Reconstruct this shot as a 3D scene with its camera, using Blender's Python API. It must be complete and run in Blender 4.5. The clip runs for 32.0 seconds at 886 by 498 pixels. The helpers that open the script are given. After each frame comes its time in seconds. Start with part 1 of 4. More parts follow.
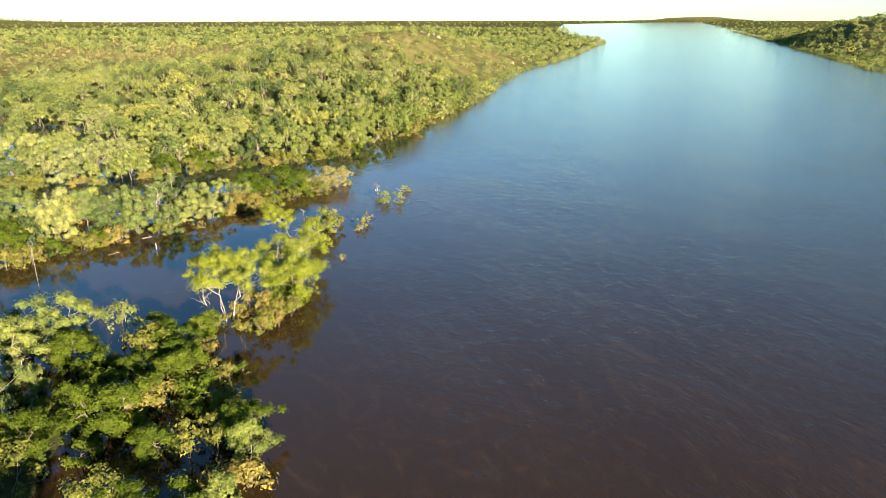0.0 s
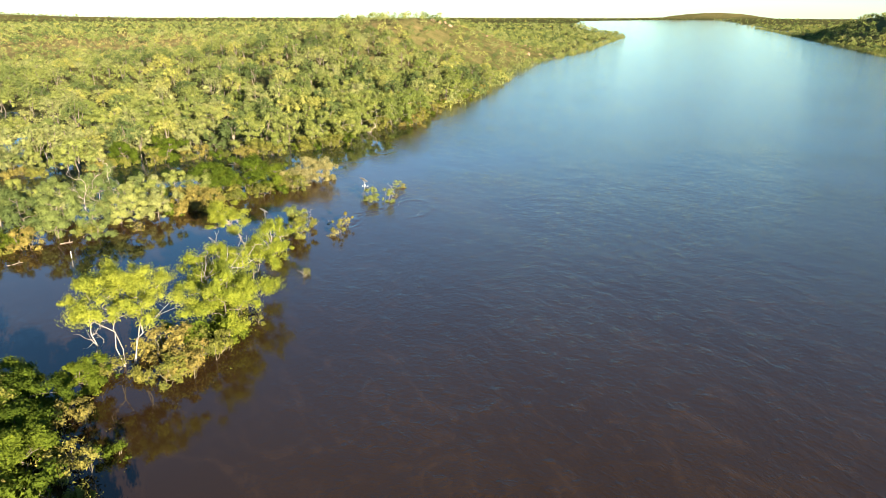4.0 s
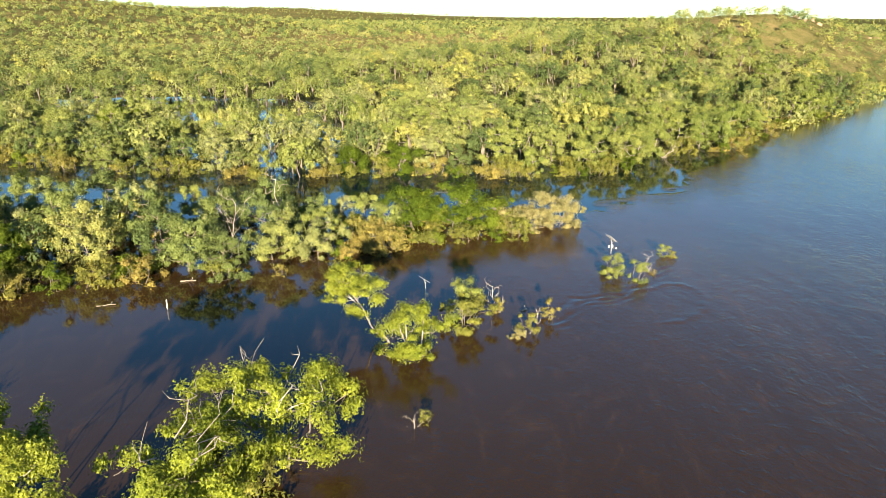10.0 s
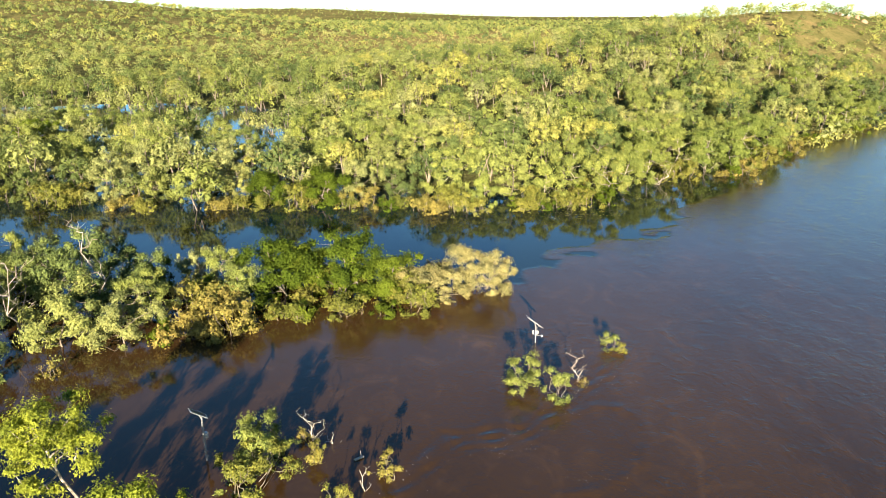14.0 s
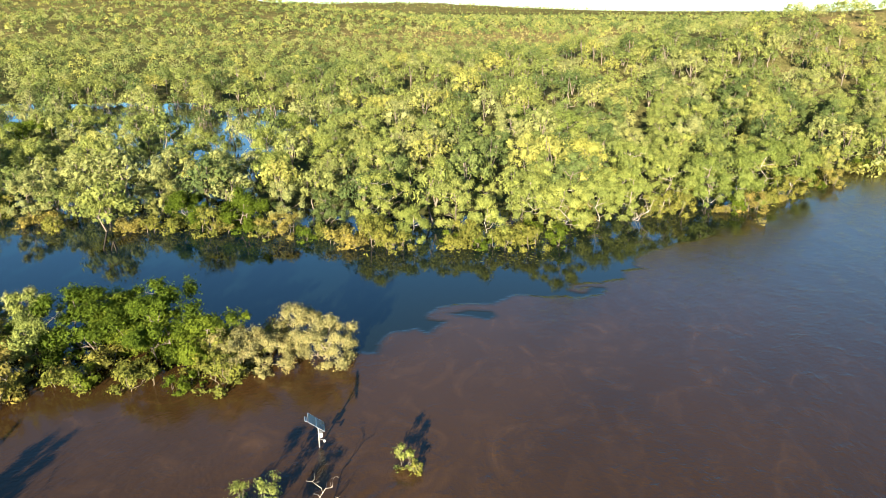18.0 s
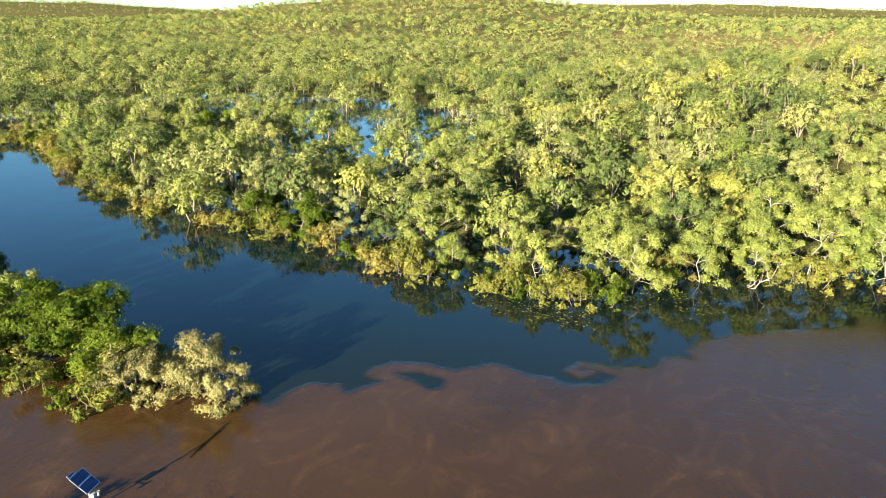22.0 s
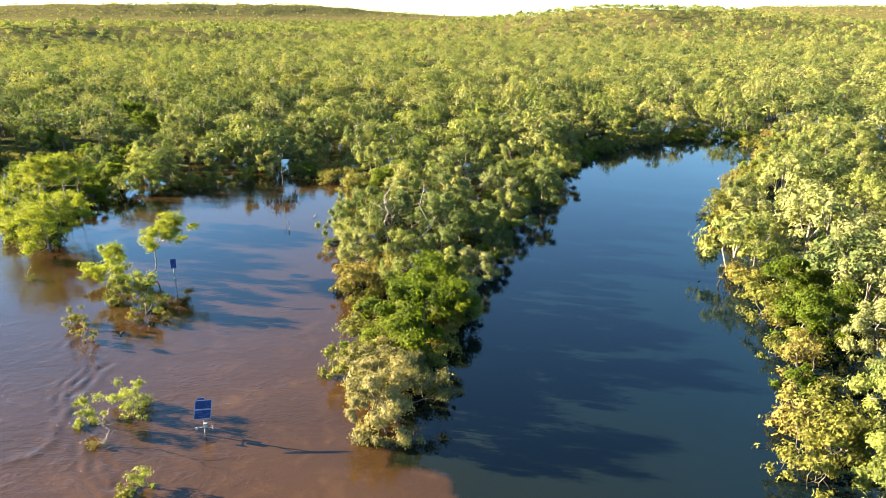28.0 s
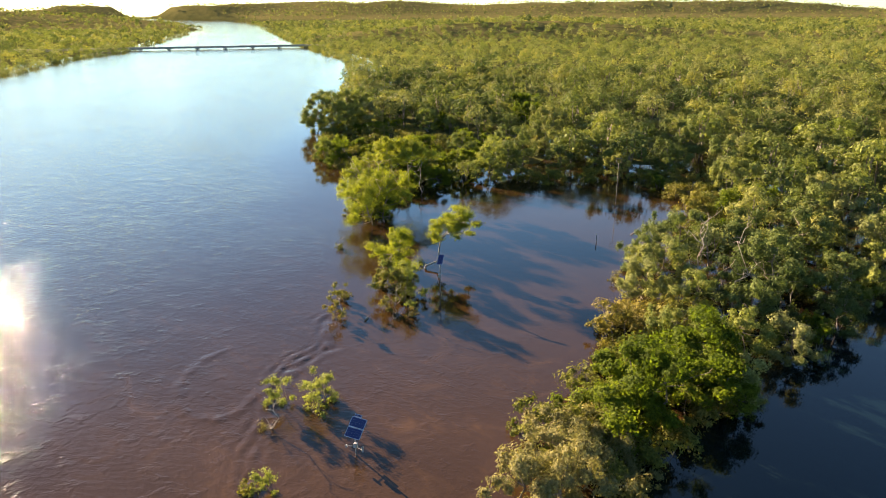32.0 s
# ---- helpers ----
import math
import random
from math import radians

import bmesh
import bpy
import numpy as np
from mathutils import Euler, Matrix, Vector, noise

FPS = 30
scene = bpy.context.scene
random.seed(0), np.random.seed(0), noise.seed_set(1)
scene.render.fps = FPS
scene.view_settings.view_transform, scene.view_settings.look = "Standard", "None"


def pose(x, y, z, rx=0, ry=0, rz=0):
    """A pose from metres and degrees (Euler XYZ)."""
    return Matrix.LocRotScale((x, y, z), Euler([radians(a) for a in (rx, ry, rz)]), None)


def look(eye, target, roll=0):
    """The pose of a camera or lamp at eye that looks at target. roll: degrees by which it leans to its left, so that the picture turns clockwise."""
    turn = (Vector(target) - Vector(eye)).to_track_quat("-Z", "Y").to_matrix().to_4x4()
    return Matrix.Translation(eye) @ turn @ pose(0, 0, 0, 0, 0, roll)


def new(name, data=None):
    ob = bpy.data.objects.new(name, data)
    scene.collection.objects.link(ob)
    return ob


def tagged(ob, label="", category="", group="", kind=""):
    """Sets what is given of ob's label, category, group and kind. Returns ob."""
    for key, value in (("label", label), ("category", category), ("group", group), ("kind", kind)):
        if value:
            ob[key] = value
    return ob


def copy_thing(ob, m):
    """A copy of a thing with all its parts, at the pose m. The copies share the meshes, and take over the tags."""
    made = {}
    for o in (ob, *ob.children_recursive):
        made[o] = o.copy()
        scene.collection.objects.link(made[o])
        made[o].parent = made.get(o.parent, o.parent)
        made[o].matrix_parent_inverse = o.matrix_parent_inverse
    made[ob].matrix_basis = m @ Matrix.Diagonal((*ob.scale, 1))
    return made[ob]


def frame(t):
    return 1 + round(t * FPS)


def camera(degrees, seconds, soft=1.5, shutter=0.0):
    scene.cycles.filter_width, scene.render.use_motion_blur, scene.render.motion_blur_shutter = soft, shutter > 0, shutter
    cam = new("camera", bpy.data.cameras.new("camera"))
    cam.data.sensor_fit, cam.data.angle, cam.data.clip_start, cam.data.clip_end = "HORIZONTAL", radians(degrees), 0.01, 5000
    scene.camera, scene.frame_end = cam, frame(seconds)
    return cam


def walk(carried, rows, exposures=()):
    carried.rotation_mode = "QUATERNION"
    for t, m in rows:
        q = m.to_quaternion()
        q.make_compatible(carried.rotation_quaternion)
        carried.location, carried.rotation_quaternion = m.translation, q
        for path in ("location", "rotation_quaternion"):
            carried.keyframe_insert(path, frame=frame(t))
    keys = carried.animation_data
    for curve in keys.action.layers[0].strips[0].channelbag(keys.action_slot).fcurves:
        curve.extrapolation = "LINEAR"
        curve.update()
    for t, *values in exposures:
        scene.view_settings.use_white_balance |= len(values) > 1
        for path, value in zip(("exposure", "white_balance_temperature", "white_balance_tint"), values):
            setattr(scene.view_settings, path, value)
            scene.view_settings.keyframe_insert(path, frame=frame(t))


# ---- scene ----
FOV = 65.40
# seconds, x, y, z, heading to the left of +y, pitch, roll
PATH = [
    (0, -52.76, -76.36, 37.93, -31.05, -18.66, -0.08),
    (0.5, -51.07, -73.89, 37.29, -30.95, -18.66, -0.04),
    (1, -49.37, -71.39, 36.59, -30.89, -18.66, 0.00),
    (1.5, -47.67, -68.84, 35.80, -30.89, -18.70, 0.05),
    (2, -45.88, -66.31, 34.95, -30.82, -18.74, 0.11),
    (2.5, -43.97, -63.70, 34.07, -30.72, -18.79, 0.17),
    (4.5, -34.79, -52.49, 30.52, -28.82, -18.82, 0.09),
    (5, -32.26, -49.72, 29.93, -27.20, -18.81, 0.04),
    (5.5, -29.76, -47.21, 29.53, -25.49, -18.86, -0.03),
    (6, -27.24, -44.91, 29.31, -23.17, -18.88, -0.08),
    (6.5, -24.79, -42.57, 29.19, -19.31, -18.92, -0.10),
    (7, -22.87, -39.98, 29.10, -14.78, -18.85, -0.06),
    (7.5, -20.94, -37.03, 29.00, -10.04, -18.83, 0.02),
    (8, -19.02, -33.56, 28.88, -7.49, -18.92, 0.07),
    (8.5, -17.25, -30.01, 28.76, -6.15, -18.96, 0.13),
    (9, -15.62, -26.74, 28.67, -4.92, -18.88, 0.22),
    (9.5, -13.91, -23.36, 28.57, -3.68, -18.87, 0.27),
    (10, -12.18, -19.90, 28.46, -2.61, -18.87, 0.28),
    (10.5, -10.44, -16.44, 28.35, -1.97, -18.85, 0.26),
    (11, -8.67, -12.85, 28.25, -1.37, -18.85, 0.19),
    (11.5, -6.76, -9.03, 28.16, -0.96, -18.92, 0.06),
    (12, -4.76, -5.59, 28.11, -0.76, -18.99, -0.07),
    (12.5, -2.44, -2.65, 28.05, -0.41, -18.97, -0.13),
    (13, 0.00, 0.00, 28.00, 0.00, -18.84, -0.17),
    (13.5, 2.48, 2.67, 27.90, 0.28, -18.88, -0.14),
    (14, 4.90, 5.26, 27.81, 0.53, -18.85, -0.09),
    (14.5, 7.41, 7.72, 27.72, 0.97, -18.83, -0.01),
    (15, 10.05, 9.96, 27.71, 1.47, -18.82, 0.12),
    (15.5, 12.64, 11.58, 27.86, 2.14, -18.85, 0.20),
    (17.5, 24.42, 18.81, 29.24, 7.66, -19.19, 0.03),
    (18, 27.69, 21.25, 29.42, 8.93, -19.31, -0.05),
    (18.5, 30.83, 23.69, 29.49, 10.27, -19.36, -0.09),
    (19, 33.67, 25.95, 29.49, 11.94, -19.34, -0.16),
    (19.5, 36.81, 28.36, 29.36, 13.94, -19.29, -0.19),
    (20, 39.83, 30.96, 29.23, 15.95, -19.23, -0.22),
    (20.5, 42.61, 33.64, 29.17, 18.36, -19.14, -0.19),
    (21, 45.25, 36.58, 29.18, 22.70, -19.17, -0.02),
    (21.5, 47.62, 39.72, 29.20, 27.69, -19.21, 0.09),
    (22, 49.63, 42.98, 29.19, 32.41, -19.18, 0.03),
    (22.5, 51.33, 46.38, 29.22, 37.26, -19.18, -0.03),
    (23, 52.79, 49.84, 29.33, 42.09, -19.17, 0.00),
    (23.5, 54.03, 53.34, 29.42, 46.60, -19.19, 0.06),
    (24, 54.80, 57.07, 29.46, 51.02, -19.22, -0.01),
    (24.5, 55.25, 61.06, 29.51, 55.47, -19.26, -0.08),
    (26.5, 56.37, 77.60, 29.78, 76.90, -19.02, -0.20),
    (27, 55.50, 81.38, 29.76, 85.60, -18.97, -0.13),
    (27.5, 53.67, 84.40, 29.63, 93.73, -18.93, -0.07),
    (28, 51.63, 87.44, 29.50, 102.39, -18.88, -0.04),
    (28.5, 49.62, 90.18, 29.46, 110.65, -18.82, -0.09),
    (29, 47.15, 92.34, 29.44, 118.56, -18.88, -0.08),
    (29.5, 44.36, 93.81, 29.33, 123.68, -18.91, -0.13),
    (30, 41.69, 94.59, 29.13, 127.71, -18.89, -0.23),
    (30.5, 39.47, 94.82, 28.88, 131.25, -18.92, -0.31),
    (31, 37.70, 94.70, 28.64, 134.10, -18.95, -0.34),
    (31.5, 36.31, 94.44, 28.47, 136.30, -18.96, -0.32),
    (32, 35.09, 94.09, 28.38, 137.34, -18.98, -0.31),
]

EXPOSURES = [(0, 2.56, 6700, 15), (9, 2.56, 6700, 15), (13, 2.62, 6700, 15), (19, 2.7, 6550, 12), (23, 2.92, 6500, 12), (27, 3.45, 6800, 16), (28.5, 3.7, 7300, 23), (30, 3.42, 7800, 27), (32, 2.95, 7900, 27)]
cam = camera(FOV, 32.0, soft=0.85)


def flight(rows):
    """Camera poses from rows of time, place, heading, pitch and roll."""
    out = []
    for t, x, y, z, yaw, pitch, roll in rows:
        a, p = radians(yaw), radians(pitch)
        ahead = Vector((-math.sin(a) * math.cos(p), math.cos(a) * math.cos(p), math.sin(p)))
        out.append((t, look((x, y, z), Vector((x, y, z)) + ahead, roll)))
    return out


walk(cam, flight(PATH), exposures=EXPOSURES)

# ---- world and sun ----
SUN_HEIGHT, SUN_SIDE = 13.0, 2.5
world = bpy.data.worlds.new("sky")
scene.world = world
world.use_nodes = True
nt = world.node_tree
sky = nt.nodes.new("ShaderNodeTexSky")
sky.sky_type = "NISHITA"
sky.sun_disc = False
sky.sun_elevation = radians(SUN_HEIGHT)
sky.sun_rotation = radians(180 + SUN_SIDE)
sky.air_density, sky.dust_density, sky.ozone_density = 1.0, 0.05, 4.0
nt.nodes["Background"].inputs["Strength"].default_value = 0.044
tint = nt.nodes.new("ShaderNodeMix")
tint.data_type, tint.blend_type = "RGBA", "MULTIPLY"
tint.inputs[0].default_value, tint.inputs[7].default_value = 1.0, (0.78, 1.04, 1.06, 1)
nt.links.new(sky.outputs["Color"], tint.inputs[6])
nt.links.new(tint.outputs[2], nt.nodes["Background"].inputs["Color"])

sun_data = bpy.data.lights.new("sun", "SUN")
sun_data.energy, sun_data.angle, sun_data.color = 5.0, radians(0.6), (1.0, 0.88, 0.66)
sun = new("sun", sun_data)
a, e = radians(SUN_SIDE), radians(SUN_HEIGHT)
sun.matrix_world = look((0, 0, 300), (math.sin(a) * 100, math.cos(a) * 100, 300 - 100 * math.tan(e)))


# ---- node helpers ----
def material(name):
    m = bpy.data.materials.new(name)
    m.use_nodes = True
    return m, m.node_tree, m.node_tree.nodes["Principled BSDF"]


def node(tree, kind, **values):
    n = tree.nodes.new(kind)
    for key, value in values.items():
        n.inputs[key].default_value = value
    return n


def ramp(tree, source, stops):
    n = tree.nodes.new("ShaderNodeValToRGB")
    while len(n.color_ramp.elements) < len(stops):
        n.color_ramp.elements.new(0.5)
    for el, (at, col) in zip(n.color_ramp.elements, stops):
        el.position, el.color = at, (*col, 1)
    tree.links.new(source, n.inputs["Fac"])
    return n.outputs["Color"]


def mixed(tree, a, b, fac, mode="MIX"):
    n = tree.nodes.new("ShaderNodeMix")
    n.data_type, n.blend_type = "RGBA", mode
    for sock, v in ((n.inputs[0], fac), (n.inputs[6], a), (n.inputs[7], b)):
        if isinstance(v, bpy.types.NodeSocket):
            tree.links.new(v, sock)
        elif isinstance(v, tuple):
            sock.default_value = (*v, 1)
        else:
            sock.default_value = v
    return n.outputs[2]


def maths(tree, op, a, b=0.0, clamp=False):
    n = tree.nodes.new("ShaderNodeMath")
    n.operation, n.use_clamp = op, clamp
    for sock, v in zip(n.inputs, (a, b)):
        if isinstance(v, bpy.types.NodeSocket):
            tree.links.new(v, sock)
        else:
            sock.default_value = v
    return n.outputs[0]


def noise_at(tree, scale, detail=4.0, rough=0.55, stretch=None, turn=0.0):
    geo = tree.nodes.new("ShaderNodeNewGeometry")
    n = node(tree, "ShaderNodeTexNoise", Scale=scale, Detail=detail, Roughness=rough)
    source = geo.outputs["Position"]
    if stretch:
        mp = tree.nodes.new("ShaderNodeMapping")
        mp.inputs["Rotation"].default_value = (0, 0, radians(turn))
        mp.inputs["Scale"].default_value = stretch
        tree.links.new(source, mp.inputs["Vector"])
        source = mp.outputs["Vector"]
    tree.links.new(source, n.inputs["Vector"])
    return n.outputs["Fac"]


def swirled(tree, scale, turn):
    """Streaky noise that is itself dragged about by slower noise, as silt in eddies is."""
    geo = tree.nodes.new("ShaderNodeNewGeometry")
    mp = tree.nodes.new("ShaderNodeMapping")
    mp.inputs["Rotation"].default_value = (0, 0, radians(turn))
    mp.inputs["Scale"].default_value = (1.0, 0.6, 1)
    tree.links.new(geo.outputs["Position"], mp.inputs["Vector"])
    n = node(tree, "ShaderNodeTexNoise", Scale=scale, Detail=7.0, Roughness=0.62, Distortion=2.2)
    tree.links.new(mp.outputs["Vector"], n.inputs["Vector"])
    return n.outputs["Fac"]


def bumped(tree, bsdf, height, strength, distance):
    b = node(tree, "ShaderNodeBump", Strength=strength, Distance=distance)
    tree.links.new(height, b.inputs["Height"])
    tree.links.new(b.outputs["Normal"], bsdf.inputs["Normal"])
    return b


def attribute(tree, name):
    n = tree.nodes.new("ShaderNodeAttribute")
    n.attribute_name = name
    return n.outputs["Fac"]


# ---- materials ----
def leaf_material(name, stops, by_tree=False, glow=0.25, fine=7.0, spread=1.0, gap=0.39):
    """Sprays of leaves: tone by plant (its own random, or the plant's tint in joined woods) and by spray, light shining through,
    and the gaps between the leaflets of a spray left open."""
    m, t, p = material(name)
    if by_tree:
        whole = attribute(t, "tint")
    else:
        whole = t.nodes.new("ShaderNodeObjectInfo").outputs["Random"]
    col = ramp(t, whole, stops)
    each = t.nodes.new("ShaderNodeNewGeometry").outputs["Random Per Island"]
    col = mixed(t, col, ramp(t, each, [(0, (0.62, 0.66, 0.58)), (0.5, (1, 1, 1)), (0.95, (1.22, 1.20, 1.06)), (1, (1.26, 1.14, 0.88))]), spread, "MULTIPLY")
    patch = noise_at(t, 0.5, 2)
    col = mixed(t, col, ramp(t, patch, [(0.3, (0.70, 0.75, 0.74)), (0.7, (1.24, 1.22, 1.10))]), 1.0, "MULTIPLY")
    grain = noise_at(t, fine, 2, 0.6) if fine else patch
    if fine:
        col = mixed(t, col, ramp(t, grain, [(0.4, (0.75, 0.78, 0.75)), (0.65, (1.25, 1.22, 1.2))]), 1.0, "MULTIPLY")
    t.links.new(col, p.inputs["Base Color"])
    p.inputs["Roughness"].default_value = 0.8
    p.inputs["Specular IOR Level"].default_value = 0.06
    tr = t.nodes.new("ShaderNodeBsdfTranslucent")
    t.links.new(mixed(t, col, (1.15, 1.2, 0.6), 1.0, "MULTIPLY"), tr.inputs["Color"])
    mx = node(t, "ShaderNodeMixShader", Fac=glow)
    t.links.new(p.outputs[0], mx.inputs[1])
    t.links.new(tr.outputs[0], mx.inputs[2])
    out = mx.outputs[0]
    if fine:
        b = bumped(t, p, grain, 0.9, 0.12)
        t.links.new(b.outputs["Normal"], tr.inputs["Normal"])
        gaps = maths(t, "GREATER_THAN", noise_at(t, fine * 1.15, 1, 0.6), gap)
        clear = t.nodes.new("ShaderNodeBsdfTransparent")
        cut = t.nodes.new("ShaderNodeMixShader")
        t.links.new(gaps, cut.inputs["Fac"])
        t.links.new(clear.outputs[0], cut.inputs[1])
        t.links.new(out, cut.inputs[2])
        out = cut.outputs[0]
    t.links.new(out, t.nodes["Material Output"].inputs["Surface"])
    return m


GUM = [(0.0, (0.066, 0.092, 0.034)), (0.3, (0.122, 0.150, 0.050)), (0.6, (0.172, 0.192, 0.054)), (0.85, (0.200, 0.208, 0.094)), (1.0, (0.240, 0.242, 0.064))]
FAR = [(0.0, (0.062, 0.086, 0.032)), (0.3, (0.112, 0.136, 0.045)), (0.6, (0.158, 0.176, 0.052)), (0.85, (0.186, 0.192, 0.086)), (1.0, (0.218, 0.214, 0.062))]
leaf_gum = leaf_material("gum_leaves", GUM, spread=0.85)
leaf_green = leaf_material("fresh_green_leaves", [(0, (0.068, 0.101, 0.013)), (1, (0.117, 0.150, 0.019))], glow=0.5)
leaf_lime = leaf_material("yellow_green_leaves", [(0, (0.145, 0.179, 0.049)), (1, (0.209, 0.230, 0.070))], glow=0.40)
leaf_lime_fine = leaf_material("fine_yellow_green_leaves", [(0, (0.192, 0.226, 0.030)), (1, (0.240, 0.258, 0.042))], glow=0.40, fine=11.0)
leaf_khaki = leaf_material("khaki_leaves", [(0, (0.168, 0.152, 0.068)), (1, (0.208, 0.186, 0.086))], spread=0.7)
leaf_shrub = leaf_material("shrub_leaves", [(0, (0.102, 0.113, 0.026)), (0.5, (0.149, 0.144, 0.034)), (0.8, (0.170, 0.150, 0.042)), (1, (0.185, 0.146, 0.046))])
leaf_wood = leaf_material("woodland_leaves", FAR, by_tree=True, fine=4.5, spread=0.7)
leaf_scrub = leaf_material("straw_and_olive_scrub", [(0, (0.150, 0.140, 0.055)), (0.5, (0.230, 0.195, 0.085)), (1, (0.300, 0.240, 0.110))], by_tree=True, fine=0.0, spread=0.5, glow=0.3)
leaf_far = leaf_material("far_woodland_leaves", FAR, by_tree=True, fine=0.0, spread=0.45, glow=0.28)


def bark_material(name, pale, dark):
    m, t, p = material(name)
    n = noise_at(t, 1.6, 5, 0.6, (1, 1, 0.3))
    col = ramp(t, n, [(0.35, dark), (0.62, pale)])
    t.links.new(col, p.inputs["Base Color"])
    p.inputs["Roughness"].default_value = 0.85
    bumped(t, p, noise_at(t, 14, 4, 0.6, (1, 1, 0.25)), 0.5, 0.03)
    return m


bark_white = bark_material("white_gum_bark", (0.34, 0.30, 0.24), (0.18, 0.15, 0.115))
bark_grey = bark_material("grey_brown_bark", (0.17, 0.14, 0.10), (0.08, 0.065, 0.05))
bark_dead = bark_material("bleached_dead_wood", (0.32, 0.28, 0.22), (0.16, 0.13, 0.10))


def water_material():
    """Muddy flood water of the river, dark clear water of the creek; the vertex value 'clear' tells where, 'calm' how smooth."""
    m, t, p = material("flood_water")
    clear, calm = attribute(t, "clear"), attribute(t, "calm")
    silt = noise_at(t, 0.05, 5, 0.6, (1.0, 0.35, 1), -48)
    streak = swirled(t, 0.24, -48)
    mud = ramp(t, silt, [(0.3, (0.0206, 0.0113, 0.0045)), (0.7, (0.0256, 0.0144, 0.0061))])
    mud = mixed(t, mud, ramp(t, streak, [(0.50, (0.93, 0.93, 0.93)), (0.62, (1.12, 1.12, 1.11)), (0.78, (1.7, 1.68, 1.62))]), 1.0, "MULTIPLY")
    mud = mixed(t, mud, (1.85, 1.72, 1.5), attribute(t, "silt"), "MULTIPLY")
    cloud = noise_at(t, 0.12, 4, 0.6)
    dark = ramp(t, cloud, [(0.3, (0.0004, 0.0058, 0.0096)), (0.75, (0.0008, 0.0078, 0.0120))])
    dark = mixed(t, dark, (0.0066, 0.0086, 0.0032), maths(t, "MULTIPLY", attribute(t, "murk"), 0.85))
    t.links.new(mixed(t, mud, dark, clear), p.inputs["Base Color"])
    p.inputs["IOR"].default_value = 1.333
    small = noise_at(t, 1.9, 4, 0.65, (1.0, 0.75, 1), -48)
    big = noise_at(t, 0.42, 5, 0.62, (1.0, 0.45, 1), -48)
    boil = noise_at(t, 0.06, 4, 0.6, (1.0, 0.5, 1), -48)
    gust = maths(t, "MULTIPLY", maths(t, "SUBTRACT", noise_at(t, 0.5, 4, 0.65), 0.54, True), 5.0, True)
    chop = maths(t, "ADD", maths(t, "MULTIPLY", small, 0.19), maths(t, "MULTIPLY", noise_at(t, 6.0, 3, 0.6), 0.06))
    chop = maths(t, "MULTIPLY", chop, maths(t, "ADD", maths(t, "MULTIPLY", gust, 0.8), 0.9))
    h = maths(t, "ADD", chop, maths(t, "MULTIPLY", big, 0.30))
    rough_part = maths(t, "SUBTRACT", 1.0, maths(t, "MULTIPLY", calm, 0.94))
    t.links.new(maths(t, "ADD", maths(t, "MULTIPLY", rough_part, 0.035), 0.015), p.inputs["Roughness"])
    patchy = maths(t, "ADD", maths(t, "MULTIPLY", maths(t, "MULTIPLY", maths(t, "SUBTRACT", boil, 0.45, True), 4.0, True), 0.3), 0.8)
    h = maths(t, "MULTIPLY", maths(t, "MULTIPLY", h, rough_part), patchy)
    bumped(t, p, h, 1.0, 0.30)
    return m


def ground_material():
    """Leaf litter and green undergrowth; dry grass and red soil where the vertex value 'dry' says so."""
    m, t, p = material("dry_grass_and_red_soil")
    big, mid, fine = noise_at(t, 0.012, 4), noise_at(t, 0.09, 5, 0.6), noise_at(t, 0.8, 5, 0.7)
    grass = ramp(t, mid, [(0.3, (0.150, 0.135, 0.045)), (0.5, (0.225, 0.185, 0.072)), (0.72, (0.300, 0.240, 0.105))])
    soil = ramp(t, fine, [(0.3, (0.200, 0.095, 0.050)), (0.7, (0.310, 0.165, 0.090))])
    grass = mixed(t, grass, soil, ramp(t, maths(t, "MULTIPLY", mid, fine), [(0.26, (0, 0, 0)), (0.40, (0.7, 0.7, 0.7))]))
    litter = ramp(t, mid, [(0.3, (0.040, 0.047, 0.018)), (0.55, (0.066, 0.070, 0.026)), (0.75, (0.110, 0.096, 0.040))])
    dry = maths(t, "ADD", attribute(t, "dry"), maths(t, "MULTIPLY", maths(t, "SUBTRACT", big, 0.5), 0.5), True)
    col = mixed(t, litter, grass, dry)
    col = mixed(t, col, ramp(t, fine, [(0.25, (0.55, 0.55, 0.55)), (0.75, (1.3, 1.3, 1.25))]), 1.0, "MULTIPLY")
    t.links.new(col, p.inputs["Base Color"])
    p.inputs["Roughness"].default_value = 0.95
    p.inputs["Specular IOR Level"].default_value = 0.0
    bumped(t, p, fine, 1.0, 0.6)
    return m


def plain(name, base, rough, metal=0.0, grain=8.0):
    m, t, p = material(name)
    n = noise_at(t, grain, 4)
    t.links.new(mixed(t, base, ramp(t, n, [(0.3, (0.75, 0.75, 0.75)), (0.7, (1.15, 1.15, 1.15))]), 1.0, "MULTIPLY"), p.inputs["Base Color"])
    p.inputs["Roughness"].default_value, p.inputs["Metallic"].default_value = rough, metal
    return m


